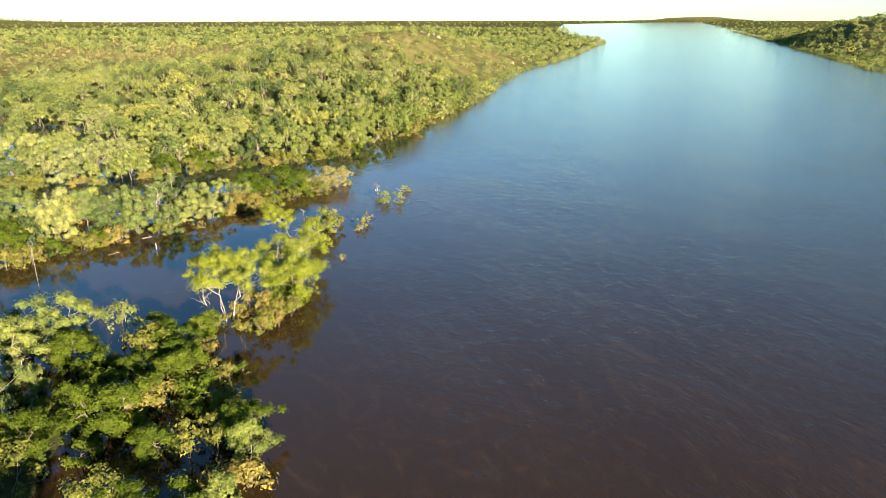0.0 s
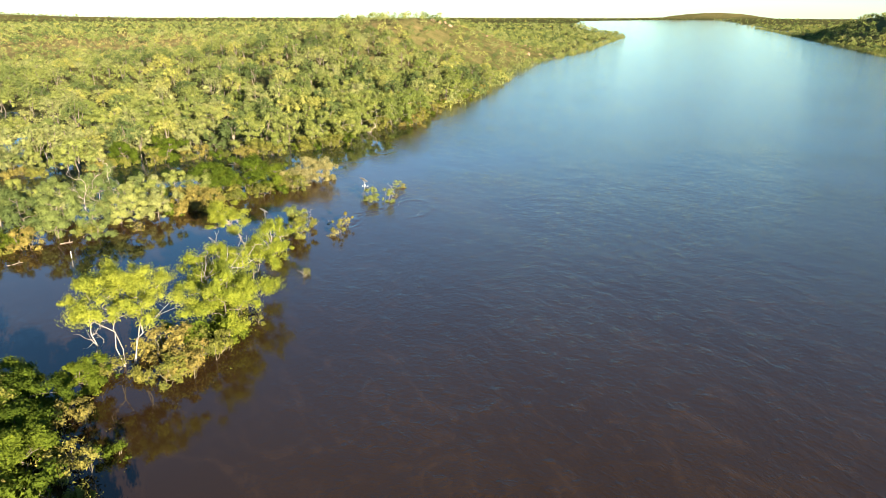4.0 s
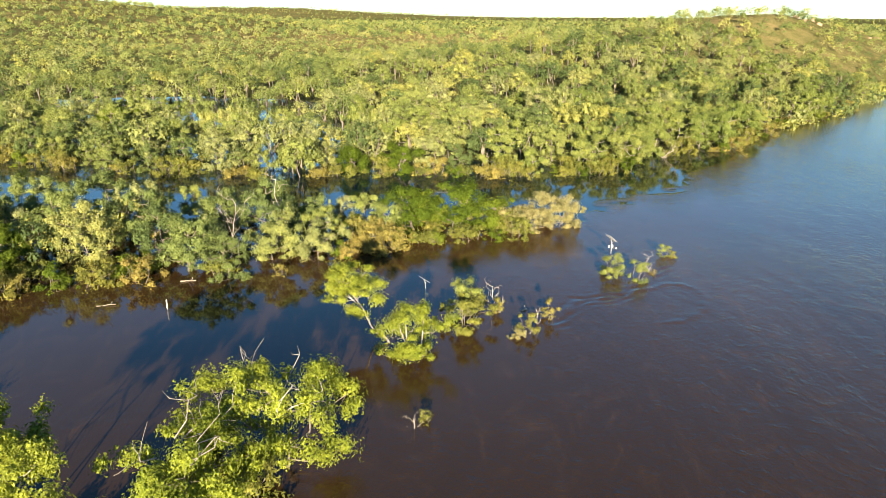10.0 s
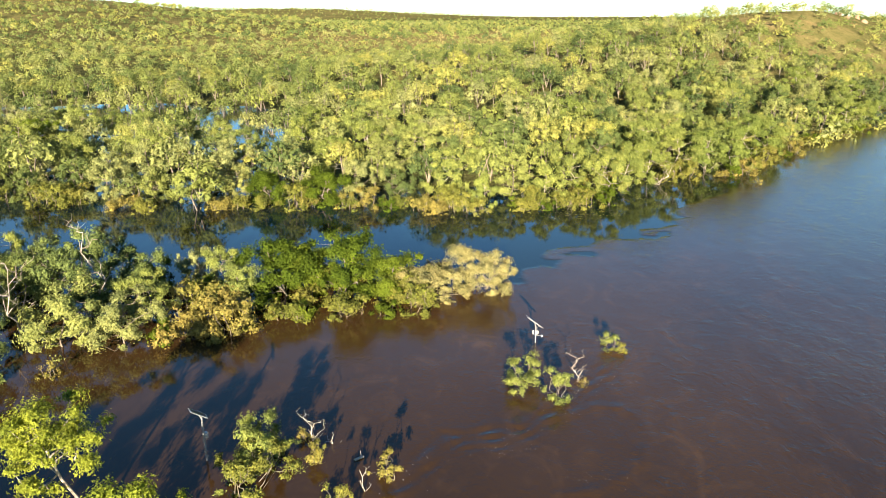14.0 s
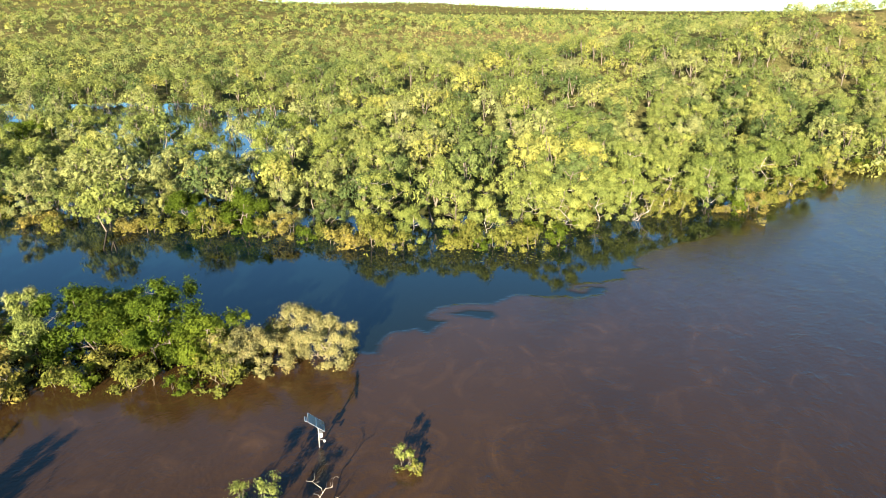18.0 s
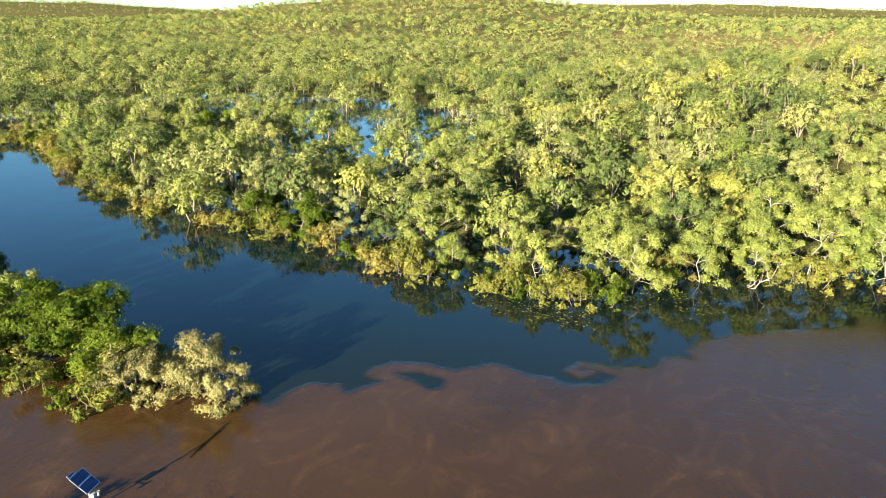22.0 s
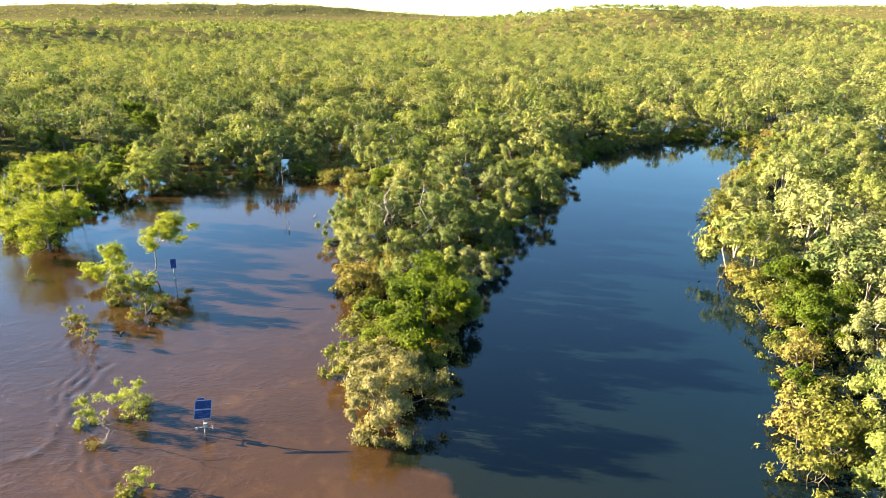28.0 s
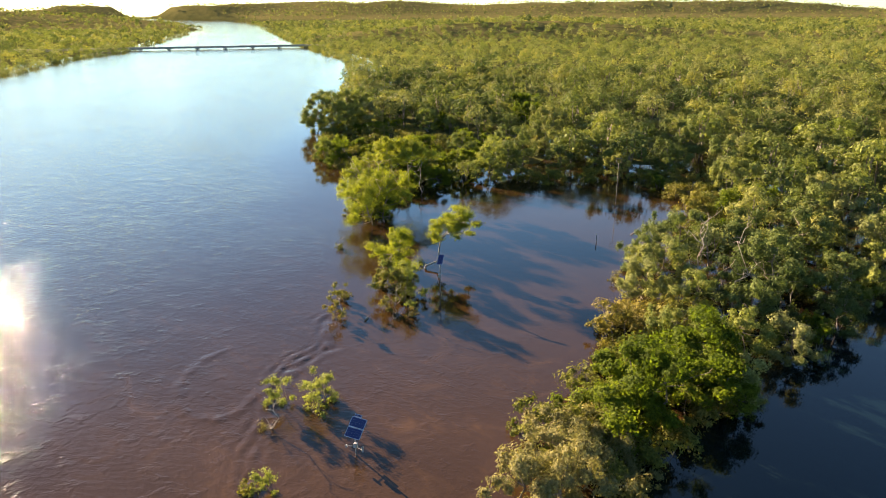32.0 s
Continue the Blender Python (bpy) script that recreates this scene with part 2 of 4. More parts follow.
water_mat, ground_mat = water_material(), ground_material()
steel = plain("galvanised_steel", (0.30, 0.30, 0.29), 0.5, 0.6, 20)
dull_steel = plain("weathered_dark_steel", (0.16, 0.15, 0.14), 0.6, 0.3, 12)
white_paint = plain("white_powder_coat", (0.30, 0.30, 0.285), 0.5)
cell_mat = plain("blue_black_solar_cells", (0.012, 0.022, 0.085), 0.15)
alu = plain("silver_aluminium", (0.42, 0.43, 0.44), 0.4, 0.7)
concrete = plain("stained_concrete", (0.30, 0.27, 0.23), 0.9, 0.0, 1.5)
rock_mat = plain("red_brown_sandstone", (0.22, 0.14, 0.08), 0.95, 0.0, 0.6)


# ---- mesh helpers ----
def np_mesh(name, verts, faces, mats, index=None, smooth=False, values=None):
    """A mesh from arrays; faces all of one size. index: material of each face; values: named floats per vertex."""
    verts, faces = np.asarray(verts, np.float32), np.asarray(faces, np.int32)
    me = bpy.data.meshes.new(name)
    n, k = faces.shape
    me.vertices.add(len(verts))
    me.vertices.foreach_set("co", verts.ravel())
    me.loops.add(n * k)
    me.loops.foreach_set("vertex_index", faces.ravel())
    me.polygons.add(n)
    me.polygons.foreach_set("loop_start", np.arange(0, n * k, k, dtype=np.int32))
    me.polygons.foreach_set("loop_total", np.full(n, k, np.int32))
    for m in mats:
        me.materials.append(m)
    if index is not None:
        me.polygons.foreach_set("material_index", np.asarray(index, np.int32))
    if smooth:
        me.polygons.foreach_set("use_smooth", np.ones(n, bool))
    for key, v in (values or {}).items():
        me.attributes.new(key, "FLOAT", "POINT").data.foreach_set("value", np.asarray(v, np.float32))
    me.update(calc_edges=True)
    return me


def part(name, data, parent, label="", m=None):
    """One mesh object under a thing or a part. data: a mesh, or a bmesh with a material."""
    ob = new(name, data)
    ob.parent = parent
    if m is not None:
        ob.matrix_basis = m
    return tagged(ob, label)


def solid(name, bm, mat):
    me = bpy.data.meshes.new(name)
    bm.to_mesh(me)
    bm.free()
    me.materials.append(mat)
    return me


def box(size, mat, name="box", bevel=0.01, at=(0, 0, 0)):
    bm = bmesh.new()
    bmesh.ops.create_cube(bm, size=1, matrix=Matrix.Translation(at) @ Matrix.Diagonal((*size, 1)))
    if bevel:
        bmesh.ops.bevel(bm, geom=bm.edges[:], offset=bevel, segments=2, affect="EDGES")
    return solid(name, bm, mat)


def tubes(paths, sides=6):
    """Tapered tubes along lists of (x, y, z, radius); vertices and quads."""
    verts, faces, base = [], [], 0
    ang = np.linspace(0, 2 * np.pi, sides, endpoint=False)
    for path in paths:
        path = np.asarray(path, float)
        dirs = np.gradient(path[:, :3], axis=0)
        dirs /= np.linalg.norm(dirs, axis=1)[:, None] + 1e-9
        for (x, y, z, r), d in zip(path, dirs):
            u = np.cross(d, (0.3, 0.9, 0.1) if abs(d[1]) < 0.8 else (1, 0, 0))
            u /= np.linalg.norm(u) + 1e-9
            v = np.cross(d, u)
            verts.append(np.array([x, y, z]) + r * (np.cos(ang)[:, None] * u + np.sin(ang)[:, None] * v))
        for k in range(len(path) - 1):
            a, b = base + k * sides, base + (k + 1) * sides
            for s in range(sides):
                q = (s + 1) % sides
                faces.append((a + s, a + q, b + q, b + s))
        base += len(path) * sides
    return np.concatenate(verts), np.array(faces)

# ---- the lie of the land ----
# The flooded northern shore, from far downstream past the bay, the spit and the creek to far upstream.
SHORE = [(-1500, -2900), (-621, -1090), (-300, -440), (-217, -259), (-88, -80), (-50, -36), (-39, -20), (-35, -4), (-31, 3), (-25, 9),
         (-30, 13), (-42, 11), (-52, 14), (-62, 22), (-70, 34), (-62, 46), (-46, 53), (-31, 54), (-24, 60), (-12, 64), (-4, 67), (4, 69),
         (10, 73)]
SHORE += [(2, 77), (-14, 74.5), (-39, 75), (-55, 77.5), (-76, 79), (-96, 85), (-117, 97), (-132, 116), (-112, 126), (-90, 118),
         (-70, 110), (-54, 107), (-37, 103), (-22, 107), (-9, 106), (7, 104), (26, 107), (31, 116), (40, 124), (56, 127), (82, 155),
         (120, 190), (249, 327), (384, 432), (718, 731), (1300, 1500), (2300, 2600), (4990, 3400)]
NORTH = SHORE + [(4990, 4990), (-4990, 4990), (-4990, -4990), (-1500, -4990)]
SOUTH = [(4990, 3900), (3387, 2809), (1893, 1453), (1202, 827), (669, 367), (462, 186), (160, -90), (-40, -304), (-90, -396), (-172, -501),
         (-550, -1192), (-1100, -2900), (-1100, -4990), (4990, -4990)]
CREEK = [(-120, 114), (-136, 140), (-142, 165)]


def inside(poly, x, y):
    res = np.zeros(x.shape, bool)
    for (ax, ay), (bx, by) in zip(poly, poly[1:] + poly[:1]):
        if ay != by:
            res ^= ((ay > y) != (by > y)) & (x < (bx - ax) * (y - ay) / (by - ay) + ax)
    return res


def gap_to(line, x, y):
    """Distance from the points to a line of corners."""
    best = np.full(x.shape, 1e9)
    for (ax, ay), (bx, by) in zip(line, line[1:]):
        dx, dy = bx - ax, by - ay
        s = np.clip(((x - ax) * dx + (y - ay) * dy) / (dx * dx + dy * dy), 0, 1)
        best = np.minimum(best, np.hypot(x - ax - s * dx, y - ay - s * dy))
    return best


def waves(x, y, size, seed):
    """Cheap smooth noise in about -1 to 1."""
    rng, total = np.random.default_rng(seed), 0
    for k in range(9):
        a, s = rng.uniform(0, 2 * np.pi), rng.uniform(0.6, 2.2) / size
        total = total + np.sin((x * np.cos(a) + y * np.sin(a)) * s * 2 * np.pi + rng.uniform(0, 6.3))
    return total / 4


# Hills: middle, height, half-widths, turn in degrees.
HILLS = [(190, 330, 28, 170, 115, 20), (-640, 1080, 46, 380, 260, 30), (-1000, 150, 31, 200, 280, 0), (-540, -410, 17, 90, 200, 40),
         (1050, 230, 66, 230, 300, 45), (-3200, -1950, 66, 350, 900, 32), (-2700, -3400, 62, 900, 420, 35), (-3500, 1500, 50, 500, 900, -20),
         (-1500, 3900, 45, 1200, 300, 0), (4400, 3750, 62, 260, 300, 20), (-500, 640, 10, 160, 120, 0), (-1450, -3500, 58, 700, 300, 10),
         (700, -1900, 36, 700, 400, 0), (-300, -1500, 26, 300, 260, 0)]


def land_distance(x, y):
    """Metres inland from the water's edge; negative out on the water."""
    d = np.minimum(gap_to(NORTH[:-4], x, y), gap_to(SOUTH[:-2], x, y))
    sd = np.where(inside(NORTH, x, y) | inside(SOUTH, x, y), d, -d)
    return np.minimum(sd, gap_to(CREEK, x, y) - 4)


def pool_part(x, y):
    """The flooded hollow in the woods north of the creek."""
    u, v = (x + 62) * 0.92 + (y - 196) * 0.39, (y - 196) * 0.92 - (x + 62) * 0.39
    return np.exp(-((u / 84) ** 2 + (v / 54) ** 2))


def ground_height(x, y, sd=None):
    sd = land_distance(x, y) if sd is None else sd
    flat = np.clip((sd - 15) * 0.07, -2.0, 0.3) + np.clip((sd - 60) * 0.010, 0, 6) * 0.6
    pool = pool_part(x, y) * 3.4 + np.exp(-(((x + 110) / 60) ** 2 + ((y - 20) / 60) ** 2)) * 0.3
    flat = flat + np.where(sd > 0, waves(x, y, 38, 3) * 0.25 - pool, 0)
    hill = 0
    for hx, hy, hh, sx, sy, turn in HILLS:
        a = radians(turn)
        u, v = (x - hx) * np.cos(a) + (y - hy) * np.sin(a), -(x - hx) * np.sin(a) + (y - hy) * np.cos(a)
        g = np.exp(-((u / sx) ** 2 + (v / sy) ** 2))
        hill = hill + hh * (g if abs(hx) + abs(hy) < 2400 else np.clip(g * 1.8, 0, 1))
    hill = hill * (1 + 0.10 * waves(x, y, 240, 5))
    return flat + hill * np.clip((sd - 3) / 60, 0, 1)


def axis_steps(lo, hi, fine, edge=4990, n_out=46):
    inner = np.arange(lo, hi + fine, fine)
    grow = np.geomspace(fine, 420, n_out)
    right = hi + np.cumsum(grow) * (edge - hi) / np.sum(grow)
    left = lo - np.cumsum(grow) * (edge + lo) / np.sum(grow)
    return np.unique(np.concatenate([left, inner, right]))


def sheet(xs, ys):
    X, Y = np.meshgrid(xs, ys)
    n, m = X.shape
    k = np.arange(n * m).reshape(n, m)
    quads = np.stack([k[:-1, :-1], k[:-1, 1:], k[1:, 1:], k[1:, :-1]], -1).reshape(-1, 4)
    return X.ravel(), Y.ravel(), quads


gx, gy, gq = sheet(axis_steps(-300, 420, 5.0, n_out=90), axis_steps(-260, 560, 5.0, n_out=90))


def openness(x, y):
    """Where the savanna is open: the plain to the north and the hill by the river."""
    plain_part = 0.95 * np.exp(-(((x - 30) / 300) ** 2 + ((y - 760) / 330) ** 2))
    return np.maximum(plain_part, 0.42 * np.exp(-(((x - 165) / 130) ** 2 + ((y - 310) / 80) ** 2)))


ground = new("ground", np_mesh("ground", np.stack([gx, gy, ground_height(gx, gy)], -1), gq, [ground_mat], smooth=True, values={"dry": np.maximum(openness(gx, gy), 0.3 * np.clip((ground_height(gx, gy) - 1.5) / 4, 0, 1))}))
tagged(ground, "dry straw-coloured grassland and red soil under open woodland", "ground", kind="structure")

# The front between muddy and clear water, from the tip of the spit to the shore.
FRONT = [(-160, 70), (-60, 78), (2, 74), (13.5, 75.1), (13.1, 76.7), (13.1, 78), (13.6, 79.4), (15.8, 80.4), (16.9, 79.9), (17.7, 80.9), (18.7, 83.5), (19.1, 84.2), (22.4, 83.9), (23.1, 84.9), (22.2, 86.8), (24, 89.4), (24.6, 90.3), (25.6, 90.4), (27.9, 90.1), (30.2, 90.8), (31.3, 90.6), (34.1, 92.2), (34.6, 93.6), (34.4, 95.7), (36.9, 97.1), (36.9, 99.7), (39.3, 100.9), (38.4, 101.6), (39.3, 105.2), (41.3, 107.6), (70, 132), (100, 168)]
# curled tongues of mud that the eddies draw into the clear water: middle line, half-width
TONGUES = [([(22.5, 86.8), (19.8, 86.5), (17.8, 85.4), (17, 83.7), (18.5, 83.8)], 0.75), ([(34.8, 94.8), (32.7, 94.7), (31.3, 94.3), (31, 93.1), (31.9, 92.8), (32.3, 93.5)], 0.5)]


def water_values(x, y):
    wob = waves(x, y, 5.5, 11) * 0.16 + waves(x, y, 1.6, 12) * 0.13
    off = gap_to(FRONT, x, y)
    up = np.where(inside(FRONT + [(100, 900), (-900, 900), (-900, 70)], x, y), off, -off) + wob
    for line, wide in TONGUES:
        up = np.minimum(up, gap_to(line, x, y) - wide + wob * 0.6)
    clear = np.clip(up / 0.7 + 0.5, 0, 1)
    clear = np.where(x > 60, clear * np.clip((105 - x) / 45, 0, 1), clear)
    away = land_distance(x, y) + 18
    calm = np.maximum(clear, np.clip(away / 14, 0, 1) * np.clip((40 - x) / 60, 0, 1))
    bay = np.exp(-(((x + 30) / 34) ** 2 + ((y - 42) / 18) ** 2)) * 1.6
    murk = np.exp(-np.clip(up, 0, 99) / 18.0) * np.clip((x + 40) / 44, 0, 1)
    return clear, np.clip(np.maximum(calm, bay), 0, 1), murk


wx, wy, wq = sheet(np.unique(np.concatenate([axis_steps(-160, 110, 5.0, 4980, 40), np.arange(-4, 62, 0.3)])),
                   np.unique(np.concatenate([axis_steps(-60, 200, 5.0, 4980, 40), np.arange(34, 116, 0.3)])))
w_clear, w_calm, w_murk = water_values(wx, wy)
# the slack water off the creek mouth carries more silt
w_silt = np.exp(-(((wx - 15) / 46) ** 2 + ((wy - 70) / 36) ** 2)) * np.clip(0.85 + 0.25 * waves(wx, wy, 18, 17), 0, 1)
w_calm = np.maximum(w_calm, np.clip(w_silt * 1.1 - 0.15, 0, 0.75) * np.clip((wy - 58) / 12, 0, 1))


def eddies(x, y):
    """Low ridges of turbulent water where the current shears past the drowned bushes, and a ring of an eddy."""
    z = 0 * x
    lane_line = [(1.4, 40.8), (5.3, 46.0), (10.2, 47.2), (14.9, 52.9), (19.3, 57.9)]
    off = gap_to(lane_line, x, y)
    lane = np.exp(-(off / 1.3) ** 2)
    z = z + lane * 0.08 * np.sin(off * 5.2 + 1.5 * np.sin(x * 1.3) + (x - y) * 0.9) * (0.6 + 0.4 * np.sin(x * 2.3 + y))
    ring_line = [(12.4, 40.4), (14.2, 40.9), (15.8, 41.9), (17.2, 43.2), (18.1, 44.7), (18.8, 46.4), (18.9, 48.1), (18.5, 49.4), (17.7, 50.2), (16.1, 50.4), (14.6, 49.8), (13.1, 48.6)]
    off = gap_to(ring_line, x, y) + 0.12 * np.sin(x * 3.1) + 0.1 * np.sin(y * 4.3)
    return z + np.exp(-(off / 0.34) ** 2) * 0.05


water = new("water", np_mesh("water", np.stack([wx, wy, eddies(wx, wy)], -1), wq, [water_mat], smooth=True, values={"clear": w_clear, "calm": w_calm, "murk": w_murk, "silt": w_silt}))
tagged(water, "brown muddy flood water of a wide river meeting dark clear creek water", "water", kind="structure")

# ---- plants ----
def leaf_cards(rng, centres, radii, count, size, flat=0.75, droop=0.5, inner=0.5, toss=0.36, heart=None):
    """Small pointed leaves and sprays over the clumps round the centres, with larger sprays added deep inside to block
    light: vertices and triangles.
    """
    w = radii ** 2
    pick = rng.choice(len(centres), count, p=w / w.sum())
    d = rng.normal(size=(count, 3)) + np.array([0, 0, 0.25])
    d /= np.linalg.norm(d, axis=1)[:, None]
    lump = 1 + 0.30 * np.sin(d[:, 0] * 5 + pick) * np.cos(d[:, 1] * 6 + pick * 1.7) + 0.16 * np.sin(d[:, 2] * 9 + pick * 2.3)
    stretch = rng.uniform(0.6, 1.4, (len(centres), 3))[pick]
    far = rng.uniform(inner, 1.0, count) * lump
    core = np.arange(count) < (count // 8 if count > 300 else 0)
    far[core] *= 0.4
    pos = centres[pick] + d * (far * radii[pick])[:, None] * stretch * np.array([1, 1, flat])
    if heart is not None:
        whole = pos - np.asarray(heart)
        whole /= np.linalg.norm(whole, axis=1)[:, None] + 1e-9
        d = d * 0.8 + whole * 0.35
    nrm = d + rng.normal(size=(count, 3)) * toss + np.array([0, 0, 0.1])
    nrm /= np.linalg.norm(nrm, axis=1)[:, None]
    along = rng.normal(size=(count, 3)) + np.array([0, 0, -droop * 2])
    along -= (along * nrm).sum(1)[:, None] * nrm
    along /= np.linalg.norm(along, axis=1)[:, None] + 1e-9
    side = np.cross(nrm, along)
    ln = (size * rng.uniform(0.6, 1.4, count) * np.where(core, 1.8, 1.0))[:, None]
    wd = ln * rng.uniform(0.45, 0.8, count)[:, None]
    v = np.stack([pos - side * wd * 0.5 - along * ln * 0.4, pos + side * wd * 0.5 - along * ln * 0.4, pos + along * ln * 0.6], 1)
    return v.reshape(-1, 3), np.arange(count * 3).reshape(-1, 3)


def bent(rng, a, b, r0, r1, n=5, wobble=0.12, sag=0.0):
    a, b = np.asarray(a, float), np.asarray(b, float)
    s = np.linspace(0, 1, n)[:, None]
    p = a + (b - a) * s
    p += rng.normal(size=(n, 3)) * wobble * np.linalg.norm(b - a) * (np.sin(s * np.pi)) * 0.5
    p[:, 2] += (np.sin(s[:, 0] * np.pi)) * sag
    return np.concatenate([p, (r0 + (r1 - r0) * s)], 1)


def grow(seed, height, spread, stems=1, limbs=6, clump=1.2, leaves=2200, leaf=0.30, low=0.35, lean=(0, 0), radius=0.12, dead=0, sides=4, flat=0.75, droop=0.5, twigs=3, splay=0.10):
    """A tree or shrub: wood (vertices, quads), leaves (vertices, triangles), dead limbs."""
    rng = np.random.default_rng(seed)
    wood, centres, radii = [], [], []
    for s in range(stems):
        ang = rng.uniform(0, 6.28) + s * 6.28 / stems
        foot = np.array([np.cos(ang), np.sin(ang), 0]) * (splay * (stems > 1)) * spread
        out = 0.5 * spread * (0.2 if stems == 1 else 0.55)
        top = foot + np.array([np.cos(ang) * out + lean[0], np.sin(ang) * out + lean[1], height * rng.uniform(0.70, 0.84)])
        trunk = bent(rng, foot - np.array([0, 0, 1.2]), top, radius, radius * 0.35, 7, 0.10)
        wood.append(trunk)
        n = max(2, limbs // stems)
        for k in range(n):
            f = low + (0.95 - low) * (k + rng.uniform(0.2, 0.8)) / n
            start = np.array([np.interp(f, np.linspace(0, 1, 7), trunk[:, j]) for j in range(3)])
            a2 = ang + k * 2.4 + rng.uniform(-0.5, 0.5)
            reach = spread * rng.uniform(0.28, 0.48) * (1.0 if f < 0.75 else 0.65)
            tip = start + np.array([np.cos(a2) * reach, np.sin(a2) * reach, reach * rng.uniform(0.15, 0.8)])
            tip[2] = np.clip(tip[2], clump * 0.25, height - clump * 0.7)
            limb = bent(rng, start, tip, radius * 0.45, radius * 0.14, 5, 0.16, -0.1 * reach)
            wood.append(limb)
            centres.append(tip)
            radii.append(clump * rng.uniform(0.75, 1.2))
            for j in range(twigs):
                at = limb[2 + j % 3, :3]
                end = at + rng.normal(size=3) * np.array([1, 1, 0.5]) * clump * 0.95 + np.array([0, 0, clump * 0.3])
                end[2] = np.clip(end[2], clump * 0.2, height - clump * 0.4)
                wood.append(bent(rng, at, end, radius * 0.16, radius * 0.06, 3, 0.1))
                centres.append(end)
                radii.append(clump * rng.uniform(0.5, 0.9))
        centres.append(np.minimum(top + np.array([0, 0, height * 0.08]), (99, 99, height - clump * 0.5)))
        radii.append(clump * rng.uniform(0.9, 1.15))
    sticks = []
    for k in range(dead):
        a2 = rng.uniform(0, 6.28)
        start = np.array([0.3 * np.cos(a2) * spread * 0.4 + lean[0] * 0.5, 0.3 * np.sin(a2) * spread * 0.4 + lean[1] * 0.5, height * rng.uniform(0.5, 0.75)])
        tip = start + np.array([np.cos(a2), np.sin(a2), rng.uniform(0.5, 1.4)]) * spread * rng.uniform(0.25, 0.45)
        limb = bent(rng, start, tip, radius * 0.35, radius * 0.08, 5, 0.2)
        sticks.append(limb)
        for j in range(4):
            at = limb[1 + j, :3]
            sticks.append(bent(rng, at, at + rng.normal(size=3) * 0.7 + np.array([0, 0, 0.4]), radius * 0.14, radius * 0.04, 3, 0.2))
    lv, lf = leaf_cards(rng, np.array(centres), np.array(radii), leaves, leaf, flat, droop, heart=(lean[0] * 0.5, lean[1] * 0.5, height * 0.45))
    return tubes(wood, sides), (lv, lf), (tubes(sticks, 5) if sticks else None)


def plant(name, seed, bark, leaf_mat, label, category, group, **kw):
    """One plant as a thing, with trunk and crown as parts; it stands at the world's middle until placed."""
    (tv, tf), (lv, lf), sticks = grow(seed, **kw)
    root = tagged(new(name), label, category, group)
    part("trunk", np_mesh("trunk", tv, tf, [bark], smooth=True), root)
    part("crown", np_mesh("crown", lv, lf, [leaf_mat]), root)
    if sticks:
        part("dead_branch", np_mesh("dead_branch", *sticks, [bark_dead], smooth=True), root, "bare bleached branches")
    return root


def depth(x, y):
    return max(-0.7, float(ground_height(np.array([x], float), np.array([y], float))[0]))


class Kind:
    """A kind of plant with a few grown forms, of which copies are set out."""

    def __init__(self, forms):
        self.forms, self.left = forms, list(range(len(forms)))

    def put(self, k, x, y, turn, scale, label="", z=None, squash=1.0):
        m = pose(x, y, depth(x, y) if z is None else z, 0, 0, turn)
        if self.left:
            k = k % len(self.forms)
            k = k if k in self.left else self.left[0]
            self.left.remove(k)
            ob = self.forms[k]
            ob.matrix_basis = m
        else:
            ob = copy_thing(self.forms[k % len(self.forms)], m)
        ob.scale = (scale, scale, scale * squash)
        return tagged(ob, label)


WOODS, BANK, SPIT = "trees of the flooded woodland", "shrubs along the bank", "trees on the spit"
gum = Kind([plant("gum_tree", 100 + k, bark_grey, leaf_gum, "olive-green gum tree with forking trunk in flooded woodland", "tree", WOODS,
                  height=(8.0, 9.0, 7.0, 9.6, 8.4, 7.4)[k], spread=(8, 7, 7.5, 8.5, 6.5, 8)[k], limbs=(11, 12, 10, 13, 11, 12)[k], clump=0.98, leaves=8200, leaf=0.25, low=0.12, twigs=2, flat=0.9) for k in range(6)])
lime = Kind([plant("river_gum", 200 + k, bark_white, leaf_lime, "yellow-green river gum with slender white trunk", "tree", WOODS,
                   height=(9.0, 8.0, 7.0)[k], spread=(8, 7, 5.5)[k], limbs=(11, 10, 8)[k], clump=0.95, leaves=7600, leaf=0.245, low=0.20, twigs=2, flat=0.85, radius=0.07) for k in range(3)])
green = Kind([plant("broadleaf_tree", 300 + k, bark_grey, leaf_green, "dense fresh-green broad-leaved tree standing in flood water", "tree", SPIT,
                    height=(7.0, 6.2, 5.2)[k], spread=(7.0, 6.6, 5.6)[k], stems=3, limbs=15, clump=1.05, leaves=12500, leaf=0.26, low=0.10, droop=0.2, twigs=2) for k in range(3)])
khaki = Kind([plant("paperbark_tree", 400 + k, bark_grey, leaf_khaki, "khaki-leaved paperbark drooping into brown flood water", "tree", SPIT,
                    height=(6.2, 4.6, 4.0)[k], spread=(6.5, 6, 5.5)[k], stems=3, limbs=18, clump=0.9, leaves=20000, leaf=0.19, low=0.05, droop=0.9, twigs=3) for k in range(3)])
shrub = Kind([plant("shrub", 500 + k, bark_grey, leaf_shrub, "olive and tan shrub half drowned at the water's edge", "shrub", BANK,
                    height=(3.2, 2.6, 2.2, 3.6)[k], spread=(4.0, 3.6, 3.2, 3.4)[k], stems=4, limbs=8, clump=0.75, leaves=1400, leaf=0.26, low=0.05, radius=0.06, twigs=2, droop=0.3, sides=4) for k in range(4)])
